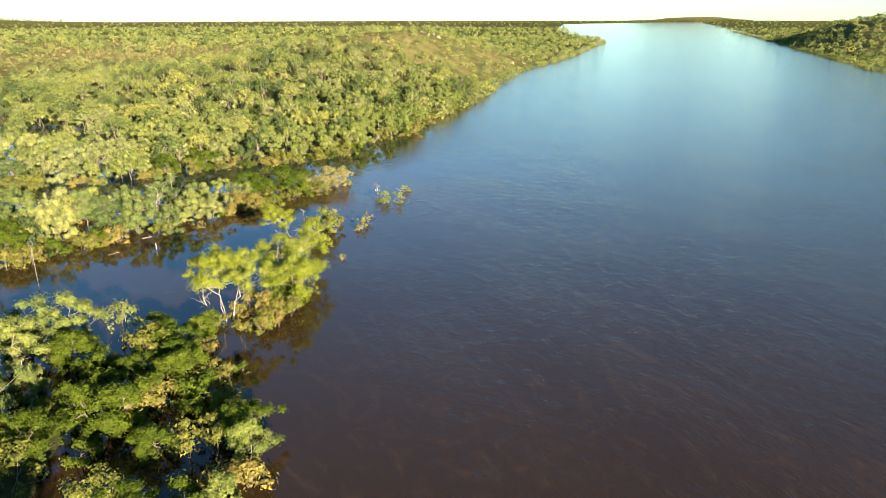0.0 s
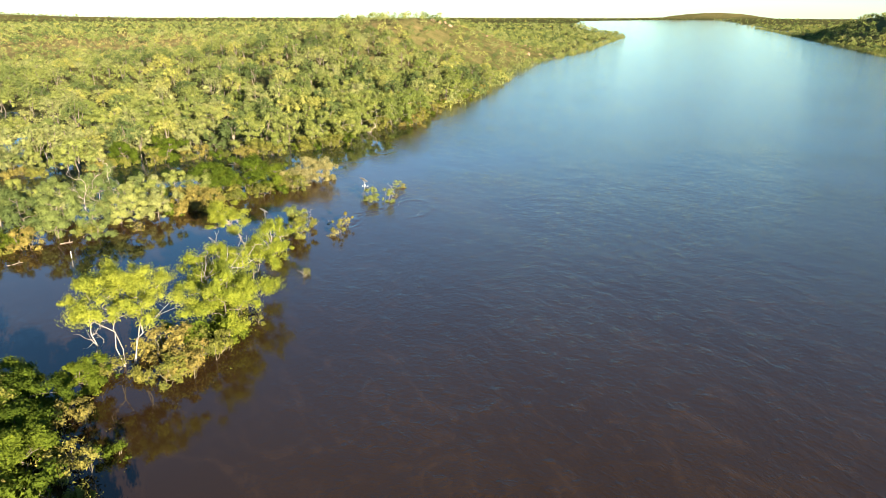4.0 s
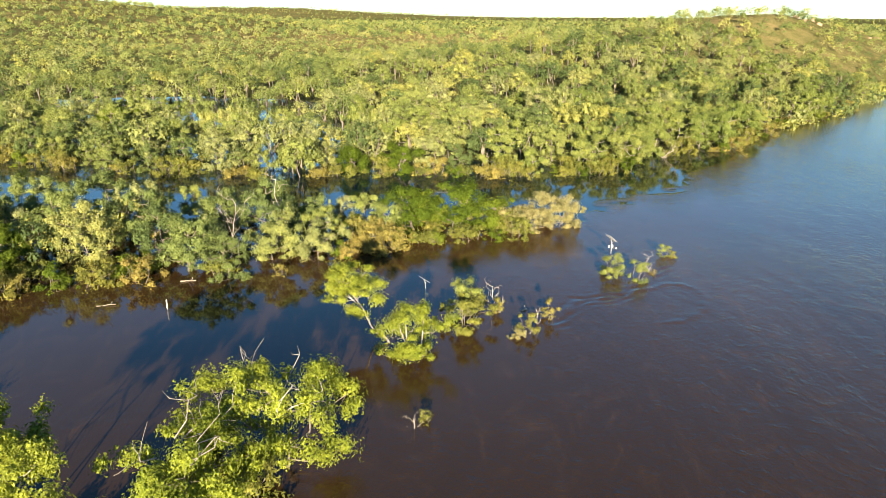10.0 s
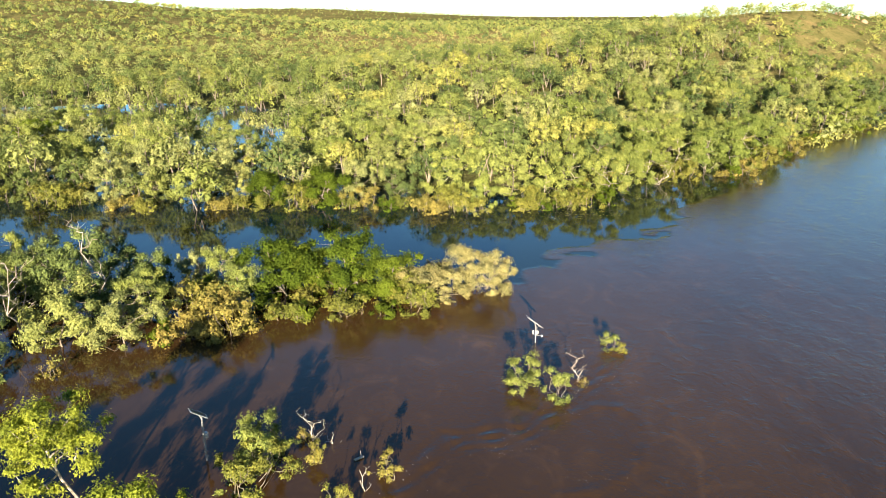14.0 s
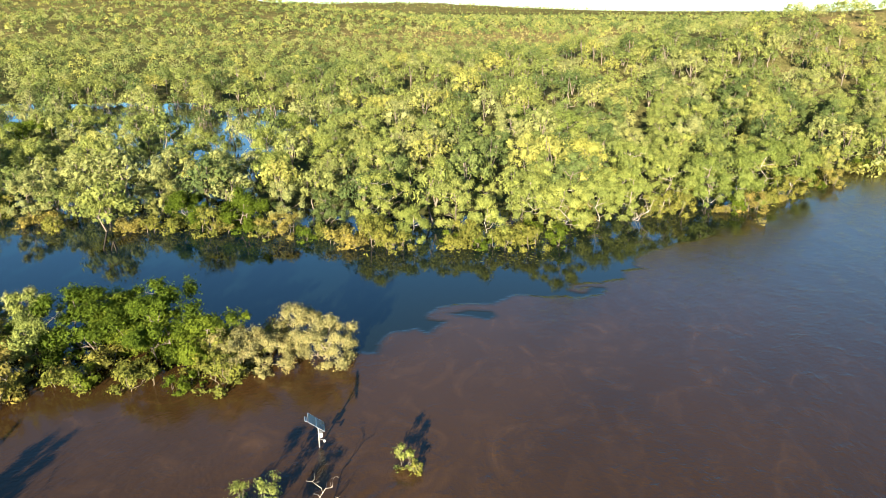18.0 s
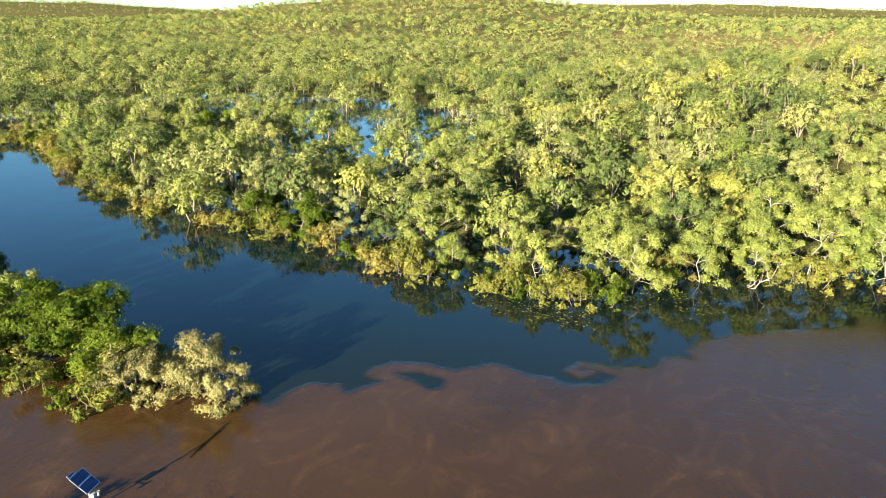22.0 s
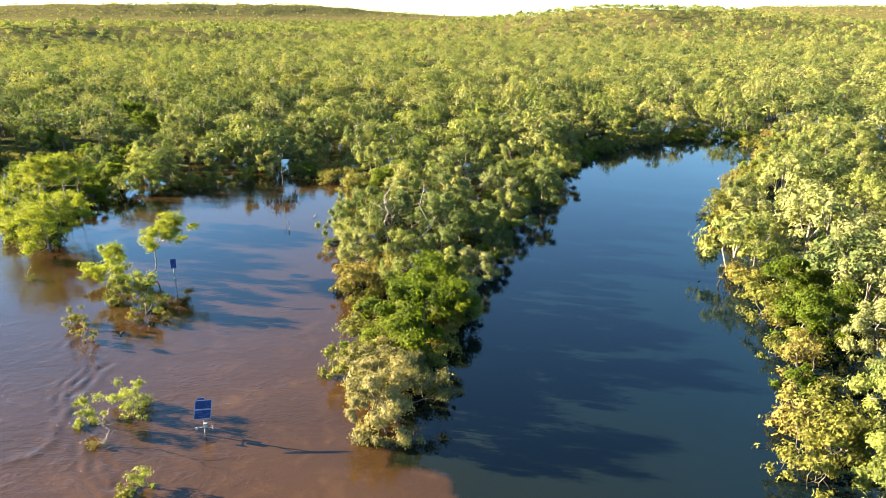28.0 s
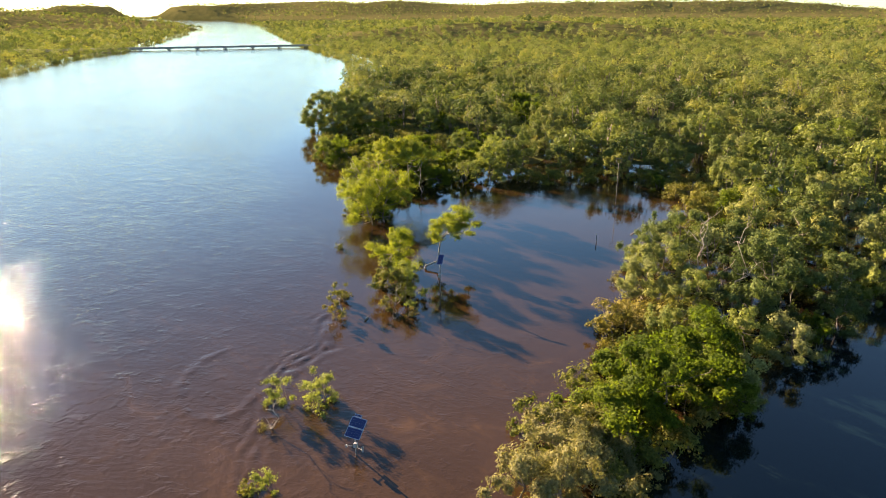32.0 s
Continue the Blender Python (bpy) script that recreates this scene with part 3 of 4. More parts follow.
fresh = Kind([plant("bright_shrub", 600 + k, bark_grey, leaf_green, "bright green leafy shrub at the water's edge", "shrub", BANK,
                    height=(3.0, 2.4)[k], spread=(3.6, 3.0)[k], stems=3, limbs=8, clump=0.75, leaves=1400, leaf=0.27, low=0.05, radius=0.06, twigs=1, sides=4) for k in range(2)])

rng = np.random.default_rng(7)
taken = []


def room(x, y, gap):
    if any((x - a) ** 2 + (y - b) ** 2 < (0.5 * (gap + g)) ** 2 for a, b, g in taken):
        return False
    taken.append((x, y, gap))
    return True


# trees on the spit, from its tip inland
for kind, k, x, y, s in ((khaki, 0, 8.8, 74.8, 0.9), (khaki, 1, 3.8, 70.8, 0.85), (khaki, 2, 1.0, 73.6, 0.75), (green, 2, -2.8, 71.6, 1.0), (green, 0, -7.2, 71.2, 1.05), (green, 1, -11.6, 70.4, 1.1),
                         (green, 1, -8.6, 74.2, 0.9), (gum, 2, -16.4, 68.2, 0.75), (gum, 4, -18.6, 73.0, 0.72), (gum, 0, -23.5, 60.0, 0.75), (gum, 5, -26.5, 70.5, 0.78),
                         (gum, 2, -29.5, 65.0, 0.72), (gum, 3, -32.8, 54.5, 0.7), (gum, 1, -36.5, 67.0, 0.8), (gum, 4, -37.5, 73.5, 0.8)) + ((gum, 5, -43.0, 60.0, 1.0),
                         (gum, 0, -46.0, 67.0, 1.05), (gum, 3, -51.0, 58.5, 1.0), (gum, 2, -50.0, 75.0, 1.0), (gum, 1, -57.0, 64.0, 1.0), (gum, 5, -60.0, 74.0, 1.0),
                         (gum, 1, -13.0, 75.2, 0.6), (gum, 2, -22.5, 75.8, 0.65), (gum, 3, -30.5, 76.0, 0.65), (gum, 0, -43.5, 76.8, 0.8), (gum, 4, -56.5, 79.6, 0.95), (gum, 2, -66.0, 79.8, 1.0), (gum, 5, -76.0, 81.4, 1.0)):
    room(x, y, 4.0)
    kind.put(k, x, y, rng.uniform(0, 360), s)
# tall river gums on the bank upstream of the creek
for k, x, y, s in ((0, 30.0, 112.0, 1.0), (1, 35.5, 120.0, 1.05), (2, 40.0, 126.0, 1.15), (0, 45.0, 128.5, 1.1), (1, 51.5, 130.5, 1.15), (2, 57.5, 132.0, 1.3), (0, 63.0, 138.5, 1.2), (1, 69.0, 144.5, 1.2), (2, 20.0, 109.5, 1.0), (0, 40.5, 131.0, 1.2), (1, 54.0, 138.0, 1.2)):
    room(x, y, 4.0)
    lime.put(k, x, y, rng.uniform(0, 360), s)
# trees on the drowned point downstream of the bay
for kind, k, x, y, s in ((green, 2, -50.8, -10.5, 1.0), (green, 1, -43.0, -4.0, 0.8), (green, 0, -39.5, -17.5, 0.7), (lime, 2, -40.5, -22.5, 0.8), (lime, 1, -52.0, 12.5, 0.95), (lime, 0, -57.5, 7.0, 0.85),
                         # the five gums south of y -46 are unseen, added to shade the point
                         (green, 1, -51.0, -26.0, 0.65), (green, 2, -46.5, -30.5, 0.6), (green, 0, -56.5, -13.0, 0.7), (gum, 0, -60.0, -4.0, 0.8), (lime, 2, -44.5, -28.5, 0.7), (gum, 3, -60.0, -47.0, 1.3), (gum, 1, -66.0, -52.0, 1.35), (gum, 3, -72.0, -55.0, 1.3), (gum, 1, -58.0, -53.0, 1.3), (gum, 4, -63.0, -57.5, 1.35), (green, 1, -47.0, -16.0, 0.6)):
    room(x, y, 4.0)
    kind.put(k, x, y, rng.uniform(0, 360), s)
for k, x, y, s in ((0, -41.4, 4.4, 0.72), (1, -38.6, 7.4, 0.62), (2, -42.6, 0.2, 0.85), (1, -44.0, 6.8, 0.7)):
    room(x, y, 3.0)
    green.put(k, x, y, rng.uniform(0, 360), s, "leafy fresh-green tree over dark flood water")
fresh.put(1, -37.0, -5.0, 40.0, 0.75)
# shrubs at the foot of the point and of the gum cluster at its end
for kind, k, x, y, s in ((fresh, 0, -43.6, -11.0, 0.9), (shrub, 1, -38.0, -13.6, 0.9), (fresh, 1, -36.6, 7.6, 0.8), (shrub, 3, -31.0, 4.4, 0.85), (shrub, 0, -29.0, 6.6, 0.95), (shrub, 1, -33.0, 6.2, 0.75), (fresh, 0, -27.4, 9.6, 1.05),
                         (fresh, 1, -25.6, 12.0, 1.1), (shrub, 3, -24.0, 14.4, 0.8), (shrub, 2, -26.6, 9.0, 0.8), (fresh, 0, -40.0, 3.4, 0.8), (shrub, 2, -47.6, 3.0, 0.8), (shrub, 0, 8.6, 102.6, 0.95)) + ((shrub, 2, -24.0, 106.4, 1.1), (shrub, 1, -27.0, 105.4, 1.0),
                         (shrub, 3, 25.4, 106.4, 1.0), (shrub, 0, 22.2, 105.6, 1.0), (fresh, 0, 28.6, 108.4, 1.1), (shrub, 1, -9.0, 69.0, 0.9), (shrub, 2, -4.0, 75.0, 0.9), (shrub, 0, -34.0, 54.4, 0.9), (shrub, 3, -30.2, 8.6, 1.15), (fresh, 0, -28.4, 11.2, 1.3), (shrub, 0, -26.8, 7.2, 1.0), (fresh, 1, -24.4, 11.4, 1.3),
                         (shrub, 3, -22.6, 15.4, 1.1), (fresh, 0, -23.4, 18.0, 1.2), (shrub, 1, -35.6, 8.0, 0.8), (shrub, 2, -31.8, 11.4, 1.0), (shrub, 0, -29.6, 4.6, 0.85)):
    room(x, y, 2.0)
    kind.put(k, x, y, rng.uniform(0, 360), s)

# the wooded shore within reach of the flight
cx, cy = rng.uniform(-190, 130, 14000), rng.uniform(-75, 215, 14000)
c_sd = land_distance(cx, cy)
c_z = ground_height(cx, cy, c_sd)
near = np.minimum(np.hypot(cx - 20, cy - 80), np.hypot(cx + 40, cy + 30))
keep = (c_sd > 2.0) & (c_sd < 55) & (near < 165) & ~((cx > -44) & (cx < -20) & (cy > -34) & (cy < 30))
keep &= rng.uniform(size=len(cx)) < np.where((c_z < -0.1) & (c_sd > 26), 0.24, 1.0) * np.where(c_sd < 25, 1.0, 0.55)
count = {"gum": 0, "lime": 0}
for x, y, sd in zip(cx[keep], cy[keep], c_sd[keep]):
    if count["gum"] >= 290 or not room(x, y, rng.uniform(5.2, 7.4)):
        continue
    r = rng.uniform()
    low_point = -78 < x < -44 and -46 < y < 4
    if low_point and r > 0.55:
        continue
    name = ("green" if r < 0.36 else "lime") if low_point else "lime" if count["lime"] < 120 and (r < 0.4 if sd < 14 and x > 24 else r < 0.13) else "green" if r > 0.95 else "gum"
    count[name] = count.get(name, 0) + 1
    {"lime": lime, "gum": gum, "green": green}[name].put(int(rng.integers(0, 6)), x, y, rng.uniform(0, 360), rng.uniform(0.55, 0.75) if low_point else rng.uniform(0.62, 1.18))
cx, cy = rng.uniform(-130, 125, 40000), rng.uniform(-70, 195, 40000)
c_sd = land_distance(cx, cy)
keep = (c_sd > -0.9) & (c_sd < 5.0) & ~((cx > 36) & (rng.uniform(size=len(cx)) < 0.7)) & ~((cx > -72) & (cx < -22) & (cy > -40) & (cy < 16))
n_shrub = 0
for x, y, sd in zip(cx[keep], cy[keep], c_sd[keep]):
    if n_shrub >= 340 or not room(x, y, rng.uniform(1.5, 2.6)):
        continue
    n_shrub += 1
    (fresh if rng.uniform() < 0.27 else shrub).put(int(rng.integers(0, 4)), x, y, rng.uniform(0, 360), rng.uniform(0.7, 1.2))

# low growth between the trees of the drowned point
n_low = 0
for x, y in zip(rng.uniform(-76, -38, 900), rng.uniform(-46, 2, 900)):
    if n_low < 55 and float(land_distance(np.array([x]), np.array([y]))[0]) > -1.0 and room(x, y, rng.uniform(2.2, 3.4)):
        n_low += 1
        (fresh if rng.uniform() < 0.55 else shrub).put(int(rng.integers(0, 4)), x, y, rng.uniform(0, 360), rng.uniform(0.8, 1.4))


# ---- far woods ----
def low_tree(seed, leaves, leaf, stem=True, n=8, puff=(1.1, 1.8)):
    r = np.random.default_rng(seed)
    a, u = r.uniform(0, 6.28) + np.arange(n) * 2.4, (np.arange(n) + r.uniform(0.2, 0.8, n)) / n
    q = np.sqrt(u) * r.uniform(2.3, 3.1)
    c = np.stack([np.cos(a) * q, np.sin(a) * q, 1.5 + 4.5 * np.sqrt(1 - 0.95 * u) + r.uniform(-0.5, 0.5, n)], -1)
    v, f = leaf_cards(r, c, r.uniform(*puff, n), leaves, leaf, 0.9, 0.2, 0.65, 0.26, (0, 0, 3.0))
    if stem:
        tv, tf = tubes([bent(r, (0, 0, -1), (r.uniform(-1, 1), r.uniform(-1, 1), 5.2), 0.16, 0.06, 3)] + [bent(r, (0, 0, 1.8), c[j], 0.10, 0.04, 3) for j in range(3)], 3)
        tf = np.concatenate([tf[:, :3], tf[:, [0, 2, 3]]])
    else:
        v[:, 2] -= 1.3
        tv, tf = np.zeros((0, 3)), np.zeros((0, 3), int)
    return v, f, tv, tf


def woods(name, label, points, protos, scales, seed, leaves=None):
    r = np.random.default_rng(seed)
    V, F, I, T, base = [], [], [], [], 0
    which = r.integers(0, len(protos), len(points))
    tint = np.clip(0.5 + 0.30 * waves(points[:, 0], points[:, 1], 60, 21) + r.normal(size=len(points)) * 0.33, 0, 1)
    for k, (v, f, tv, tf) in enumerate(protos):
        sel = np.where(which == k)[0]
        if not len(sel):
            continue
        allv = np.concatenate([v, tv])
        allf = np.concatenate([f, tf + len(v)])
        a = r.uniform(0, 6.28, len(sel))
        s = scales[sel][:, None]
        co, si = np.cos(a)[:, None], np.sin(a)[:, None]
        px = (allv[:, 0] * co - allv[:, 1] * si) * s + points[sel, 0][:, None]
        py = (allv[:, 0] * si + allv[:, 1] * co) * s + points[sel, 1][:, None]
        pz = allv[:, 2] * s * r.uniform(0.8, 1.15, len(sel))[:, None] + points[sel, 2][:, None]
        V.append(np.stack([px, py, pz], -1).reshape(-1, 3))
        F.append((allf[None] + (np.arange(len(sel)) * len(allv))[:, None, None] + base).reshape(-1, 3))
        I.append(np.tile(np.r_[np.zeros(len(f), int), np.ones(len(tf), int)], len(sel)))
        T.append(np.repeat(tint[sel], len(allv)))
        base += len(sel) * len(allv)
    ob = new(name, np_mesh(name, np.concatenate(V), np.concatenate(F), [leaves or leaf_far, bark_grey], np.concatenate(I), values={"tint": np.concatenate(T)}))
    return tagged(ob, label, "woodland", kind="stuff")


def scatter(count, lo, hi, gap, seed, keep):
    """Places on land between two distances from the middle of the flight, on a jittered grid."""
    r = np.random.default_rng(seed)
    n = int(2 * hi / gap)
    X, Y = np.meshgrid((np.arange(n) + 0.5) * gap - hi, (np.arange(n) + 0.5) * gap - hi)
    x, y = X.ravel() + r.uniform(-0.45, 0.45, n * n) * gap + 10, Y.ravel() + r.uniform(-0.45, 0.45, n * n) * gap + 50
    d = np.hypot(x - 10, y - 50)
    ok = (d >= lo) & (d < hi) & keep(x, y, r)
    x, y = x[ok], y[ok]
    sd = land_distance(x, y)
    z = ground_height(x, y, sd)
    ok = (sd > 0.5) & ((z > -0.1) | (sd < 26) | (r.uniform(size=len(x)) < 0.32))
    x, y, sd, z = x[ok], y[ok], sd[ok], z[ok]
    pick = r.permutation(len(x))[:count]
    return np.stack([x, y, np.maximum(z, -0.6)], -1)[pick], sd[pick]


def thick(x, y, r):
    """Open savanna to the north, thick woods elsewhere."""
    open_land = openness(x, y)
    away = np.degrees(np.arctan2(-(x - 10), y - 50))
    behind = (away > -166) & (away < -72) & (np.hypot(x - 10, y - 50) > 230)
    point = (x > -78) & (x < -20) & (y > -46) & (y < 4) | (x > -44) & (x < -20) & (y > 0) & (y < 30)
    return (r.uniform(size=x.shape) > 0.62 * open_land) & ~behind & ~point & (r.uniform(size=x.shape) > 0.16 + 0.16 * waves(x, y, 45, 31))


spots = np.array(taken)[:, :2]


def apart(points):
    far = np.ones(len(points), bool)
    for a, b in spots:
        far &= (points[:, 0] - a) ** 2 + (points[:, 1] - b) ** 2 > 9.0
    return far


r1 = np.random.default_rng(41)
# low growth along the far banks, where leaves hang to the water
along = []
for line, length in ((SHORE[1:5], 0), (SHORE[-10:-3], 0), (SOUTH[2:10], 0)):
    for (ax, ay), (bx, by) in zip(line, line[1:]):
        n = int(math.hypot(bx - ax, by - ay) / 3.2)
        s = r1.uniform(0, 1, n)
        nx, ny = (by - ay) / math.hypot(bx - ax, by - ay), -(bx - ax) / math.hypot(bx - ax, by - ay)
        q = r1.uniform(-3.5, 3.5, n)
        along.append(np.stack([ax + (bx - ax) * s + nx * q, ay + (by - ay) * s + ny * q, np.full(n, -1.6)], -1))
along = np.concatenate(along)
away = np.hypot(along[:, 0] - 10, along[:, 1] - 50)
along = along[(away > 130) & (away < 1800)][:2600]
woods("bank_thicket", "thicket of drowned trees and shrubs along the river bank", along, [low_tree(k + 80, 60, 0.95, False, 6) for k in range(6)], r1.uniform(0.55, 1.0, len(along)), 12)
pts, _ = scatter(2600, 0, 250, 5.9, 1, thick)
pts = pts[apart(pts)]
woods("woodland", "open woodland of olive and yellow-green gum trees behind the shore", pts, [low_tree(k, 620, 0.44, True, 13, (0.9, 1.35)) for k in range(10)], r1.uniform(0.62, 1.38, len(pts)) * (1 - 0.4 * openness(pts[:, 0], pts[:, 1])), 2, leaf_wood)
pts, _ = scatter(9000, 250, 640, 6.8, 3, thick)
woods("far_woodland", "woodland of olive gum trees in the middle distance", pts, [low_tree(k + 20, 118, 0.80, False, 8, (1.0, 1.5)) for k in range(8)], r1.uniform(0.5, 1.2, len(pts)) * (1 - 0.45 * openness(pts[:, 0], pts[:, 1])), 4)
pts, _ = scatter(9500, 640, 1150, 11.0, 5, thick)
woods("distant_woodland", "distant woodland covering plain and hills", pts, [low_tree(k + 40, 48, 1.4, False, 6) for k in range(8)], r1.uniform(0.8, 1.4, len(pts)), 6)
pts, _ = scatter(9500, 1150, 2100, 16.5, 7, thick)
woods("hill_woodland", "woodland on far hills", pts, [low_tree(k + 50, 28, 2.0, False, 5) for k in range(6)], r1.uniform(0.9, 1.5, len(pts)), 8)
pts, _ = scatter(11000, 2100, 4700, 22.0, 9, lambda x, y, r: thick(x, y, r) & (r.uniform(size=x.shape) < np.where(ground_height(x, y, np.full(x.shape, 500.0)) > 14, 1.0, 0.12)))
woods("horizon_woodland", "wooded plain and hills at the horizon", pts, [low_tree(k + 60, 18, 2.8, False, 4) for k in range(6)], r1.uniform(0.9, 1.7, len(pts)), 10)
pts, _ = scatter(6500, 120, 1300, 9.5, 11, lambda x, y, r: r.uniform(size=x.shape) < openness(x, y) * 0.9)
woods("savanna_scrub", "low scrub and grass tussocks on open savanna", pts, [low_tree(k + 90, 30, 1.6, False, 4) for k in range(6)], r1.uniform(0.2, 0.48, len(pts)), 14, leaf_scrub)


# ---- single trees and bushes standing in the flood ----
def lone(name, seed, x, y, bark, leaf_mat, label, category="tree", z=-0.1, **kw):
    ob = plant(name, seed, bark, leaf_mat, label, category, "", **kw)
    ob.matrix_basis = pose(x, y, z)
    return ob


lone("white_gum", 701, -34.0, 9.6, bark_white, leaf_lime_fine, "tall yellow-green gum with smooth white forking trunk in flood water", height=10.4, spread=9.4, stems=4, limbs=20, clump=1.05, leaves=24000, leaf=0.19, low=0.55, radius=0.072, splay=0.012, flat=0.85, droop=0.8)
lone("gum_with_dead_boughs", 702, -26.0, 13.0, bark_grey, leaf_lime_fine, "spreading yellow-green gum with bare bleached boughs", height=8.0, spread=8.0, stems=2, limbs=16, clump=1.15, leaves=19000, leaf=0.19, low=0.25, dead=7, flat=0.82, droop=0.6)
lone("gum_with_dead_boughs", 703, -21.8, 18.6, bark_grey, leaf_lime_fine, "low spreading gum leaning out over brown water", height=7.8, spread=7.6, stems=2, limbs=16, clump=1.15, leaves=18000, leaf=0.19, low=0.25, dead=4, lean=(1.0, 0.2), flat=0.82, droop=0.6)
lone("leaning_gum", 704, -14.0, 37.0, bark_white, leaf_lime_fine, "leaning gum with bare white trunk rising from brown water", height=7.2, spread=4.6, limbs=9, clump=1.0, leaves=11500, leaf=0.18, low=0.66, lean=(-4.4, 1.4), radius=0.15, flat=0.65, dead=1)
lone("small_gum", 705, -11.8, 33.8, bark_white, leaf_lime_fine, "bushy yellow-green sapling beside a leaning gum", height=4.8, spread=4.6, stems=3, limbs=12, clump=0.9, leaves=11000, leaf=0.18, low=0.10, radius=0.08)
lone("drowned_bush", 706, -7.6, 40.8, bark_grey, leaf_shrub, "feathery olive bush with fanned stems in brown water", "shrub", height=3.4, spread=5.2, stems=6, limbs=16, clump=0.55, leaves=6500, leaf=0.17, low=0.08, radius=0.05, twigs=2)
lone("drowned_bush", 707, -6.8, 42.4, bark_grey, leaf_lime, "green bush with upright stems in brown water", "shrub", height=4.2, spread=3.2, stems=3, limbs=8, clump=0.65, leaves=3600, leaf=0.18, low=0.1, radius=0.06)
SAPLINGS = "saplings standing in the river"
for seed, x, y, h, w, mat, lab in ((711, -1.6, 38.8, 2.3, 1.8, leaf_shrub, "thin drowned sapling with a dangling leafy top"), (712, 1.7, 41.4, 2.4, 2.3, leaf_shrub, "round leafy sapling with bare lower stems"),
                                   (713, -3.4, 43.4, 1.7, 1.4, leaf_shrub, "small leafy sapling beside bare twigs"), (714, -2.0, 38.0, 0.9, 1.7, leaf_khaki, "low tan twigs just above the water")):
    ob = lone("sapling", seed, x, y, bark_grey, mat, lab, "shrub", height=h, spread=w, stems=3, limbs=6, clump=0.36, leaves=900, leaf=0.14, low=0.3, radius=0.035, twigs=1, sides=4)
    tagged(ob, group=SAPLINGS)
for seed, x, y, h, w, n, lab in ((721, 10.6, 53.0, 2.5, 2.6, 1500, "tan and green bush drowned to its crown"), (722, 13.4, 52.0, 2.4, 2.2, 1300, "drowned bush with pale stems and yellow leaves"),
                                 (723, 11.8, 54.4, 2.4, 1.8, 1000, "drowned bush with pale stems and yellow leaves"), (724, 15.4, 53.6, 0.6, 1.0, 160, "small leafy tip showing above the water"),
                                 (725, 19.0, 59.9, 1.5, 1.2, 700, "small green tuft showing above the river"), (726, 19.8, 59.4, 0.9, 0.9, 320, "small green tuft showing above the river"),
                                 (727, -11.4, 24.2, 0.8, 1.0, 260, "small tuft of leaves above brown water"), (728, -21.4, 12.8, 1.1, 2.4, 700, "low feathery green bush in brown water"),
                                 (729, 42.4, 123.4, 0.9, 1.5, 300, "bright green tuft near the wooded bank"), (730, 58.2, 122.0, 0.9, 1.4, 300, "green tuft near the wooded bank"),
                                 (731, 28.6, 110.0, 0.5, 1.0, 160, "low green tuft in still water"), (732, -5.0, 46.2, 0.9, 1.0, 260, "small leafy tuft in brown water"), (733, -27.5, 54.5, 1.3, 1.3, 300, "small leafy tuft under overhanging trees")):
    ob = lone("drowned_tuft", seed, x, y, bark_grey, leaf_lime if seed in (721, 722, 723, 725) else leaf_shrub, lab, "shrub", height=h, spread=w, stems=4, limbs=8, clump=0.22 + 0.09 * h, leaves=int(n * 1.5), leaf=0.13, low=0.05, radius=0.035, twigs=1, sides=4)
    tagged(ob, group=SAPLINGS)


def bare(name, seed, x, y, height, spread, label, radius=0.09, boughs=6, lean=(0, 0), z=-0.3):
    """A leafless tree or snag."""
    r = np.random.default_rng(seed)
    top = np.array([lean[0], lean[1], height])
    trunk = bent(r, (0, 0, -0.8), top, radius, radius * 0.25, 7, 0.12)
    root = tagged(new(name), label, "dead tree")
    part("trunk", np_mesh("trunk", *tubes([trunk], 7), [bark_dead], smooth=True), root)
    for k in range(boughs):
        at = trunk[2 + k % 5, :3]
        a = k * 2.2 + r.uniform(0, 1)
        tip = at + np.array([np.cos(a), np.sin(a), r.uniform(0.4, 1.4)]) * spread * r.uniform(0.3, 0.55)
        limb = bent(r, at, tip, radius * 0.5, radius * 0.12, 5, 0.22)
        twigs = [limb] + [bent(r, limb[j, :3], limb[j, :3] + r.normal(size=3) * spread * 0.12 + np.array([0, 0, spread * 0.08]), radius * 0.2, radius * 0.06, 3, 0.2) for j in (1, 2, 3, 4)]
        part("bough", np_mesh("bough", *tubes(twigs, 5), [bark_dead], smooth=True), root)
    root.matrix_basis = pose(x, y, z)
    return root


bare("dead_tree", 801, -29.6, 67.0, 8.6, 3.4, "tall bare grey dead tree among green trees", boughs=8)
bare("dead_tree", 802, -36.6, 11.2, 5.2, 4.0, "bare white forked dead tree in flood water", boughs=5)
bare("dead_tree", 803, -33.4, 61.0, 7.0, 4.5, "grey half-dead tree with bare upper boughs", boughs=8)
bare("dead_sapling", 804, -0.5, 40.4, 2.0, 1.0, "thin twisted dead sapling in brown water", radius=0.05, boughs=4)
bare("dead_sapling", 805, -4.2, 44.6, 2.6, 2.2, "bare twiggy sapling with pale branches", radius=0.05, boughs=7)
bare("dead_sapling", 806, 15.0, 54.4, 2.2, 2.0, "bare pale twigs above a drowned bush", radius=0.05, boughs=7)
bare("dead_sapling", 807, -12.2, 23.2, 0.9, 1.4, "low bare twigs above brown water", radius=0.04, boughs=6)
bare("snag", 808, 39.6, 121.4, 1.8, 3.4, "bleached fallen branch jutting out of still water", radius=0.10, boughs=6, lean=(2.6, -1.0))
bare("snag", 809, -3.0, 45.6, 1.2, 1.2, "dark dead stick standing in brown water", radius=0.05, boughs=2)
bare("snag", 810, -4.4, 46.2, 1.4, 0.8, "dark dead stick standing in brown water", radius=0.04, boughs=2)


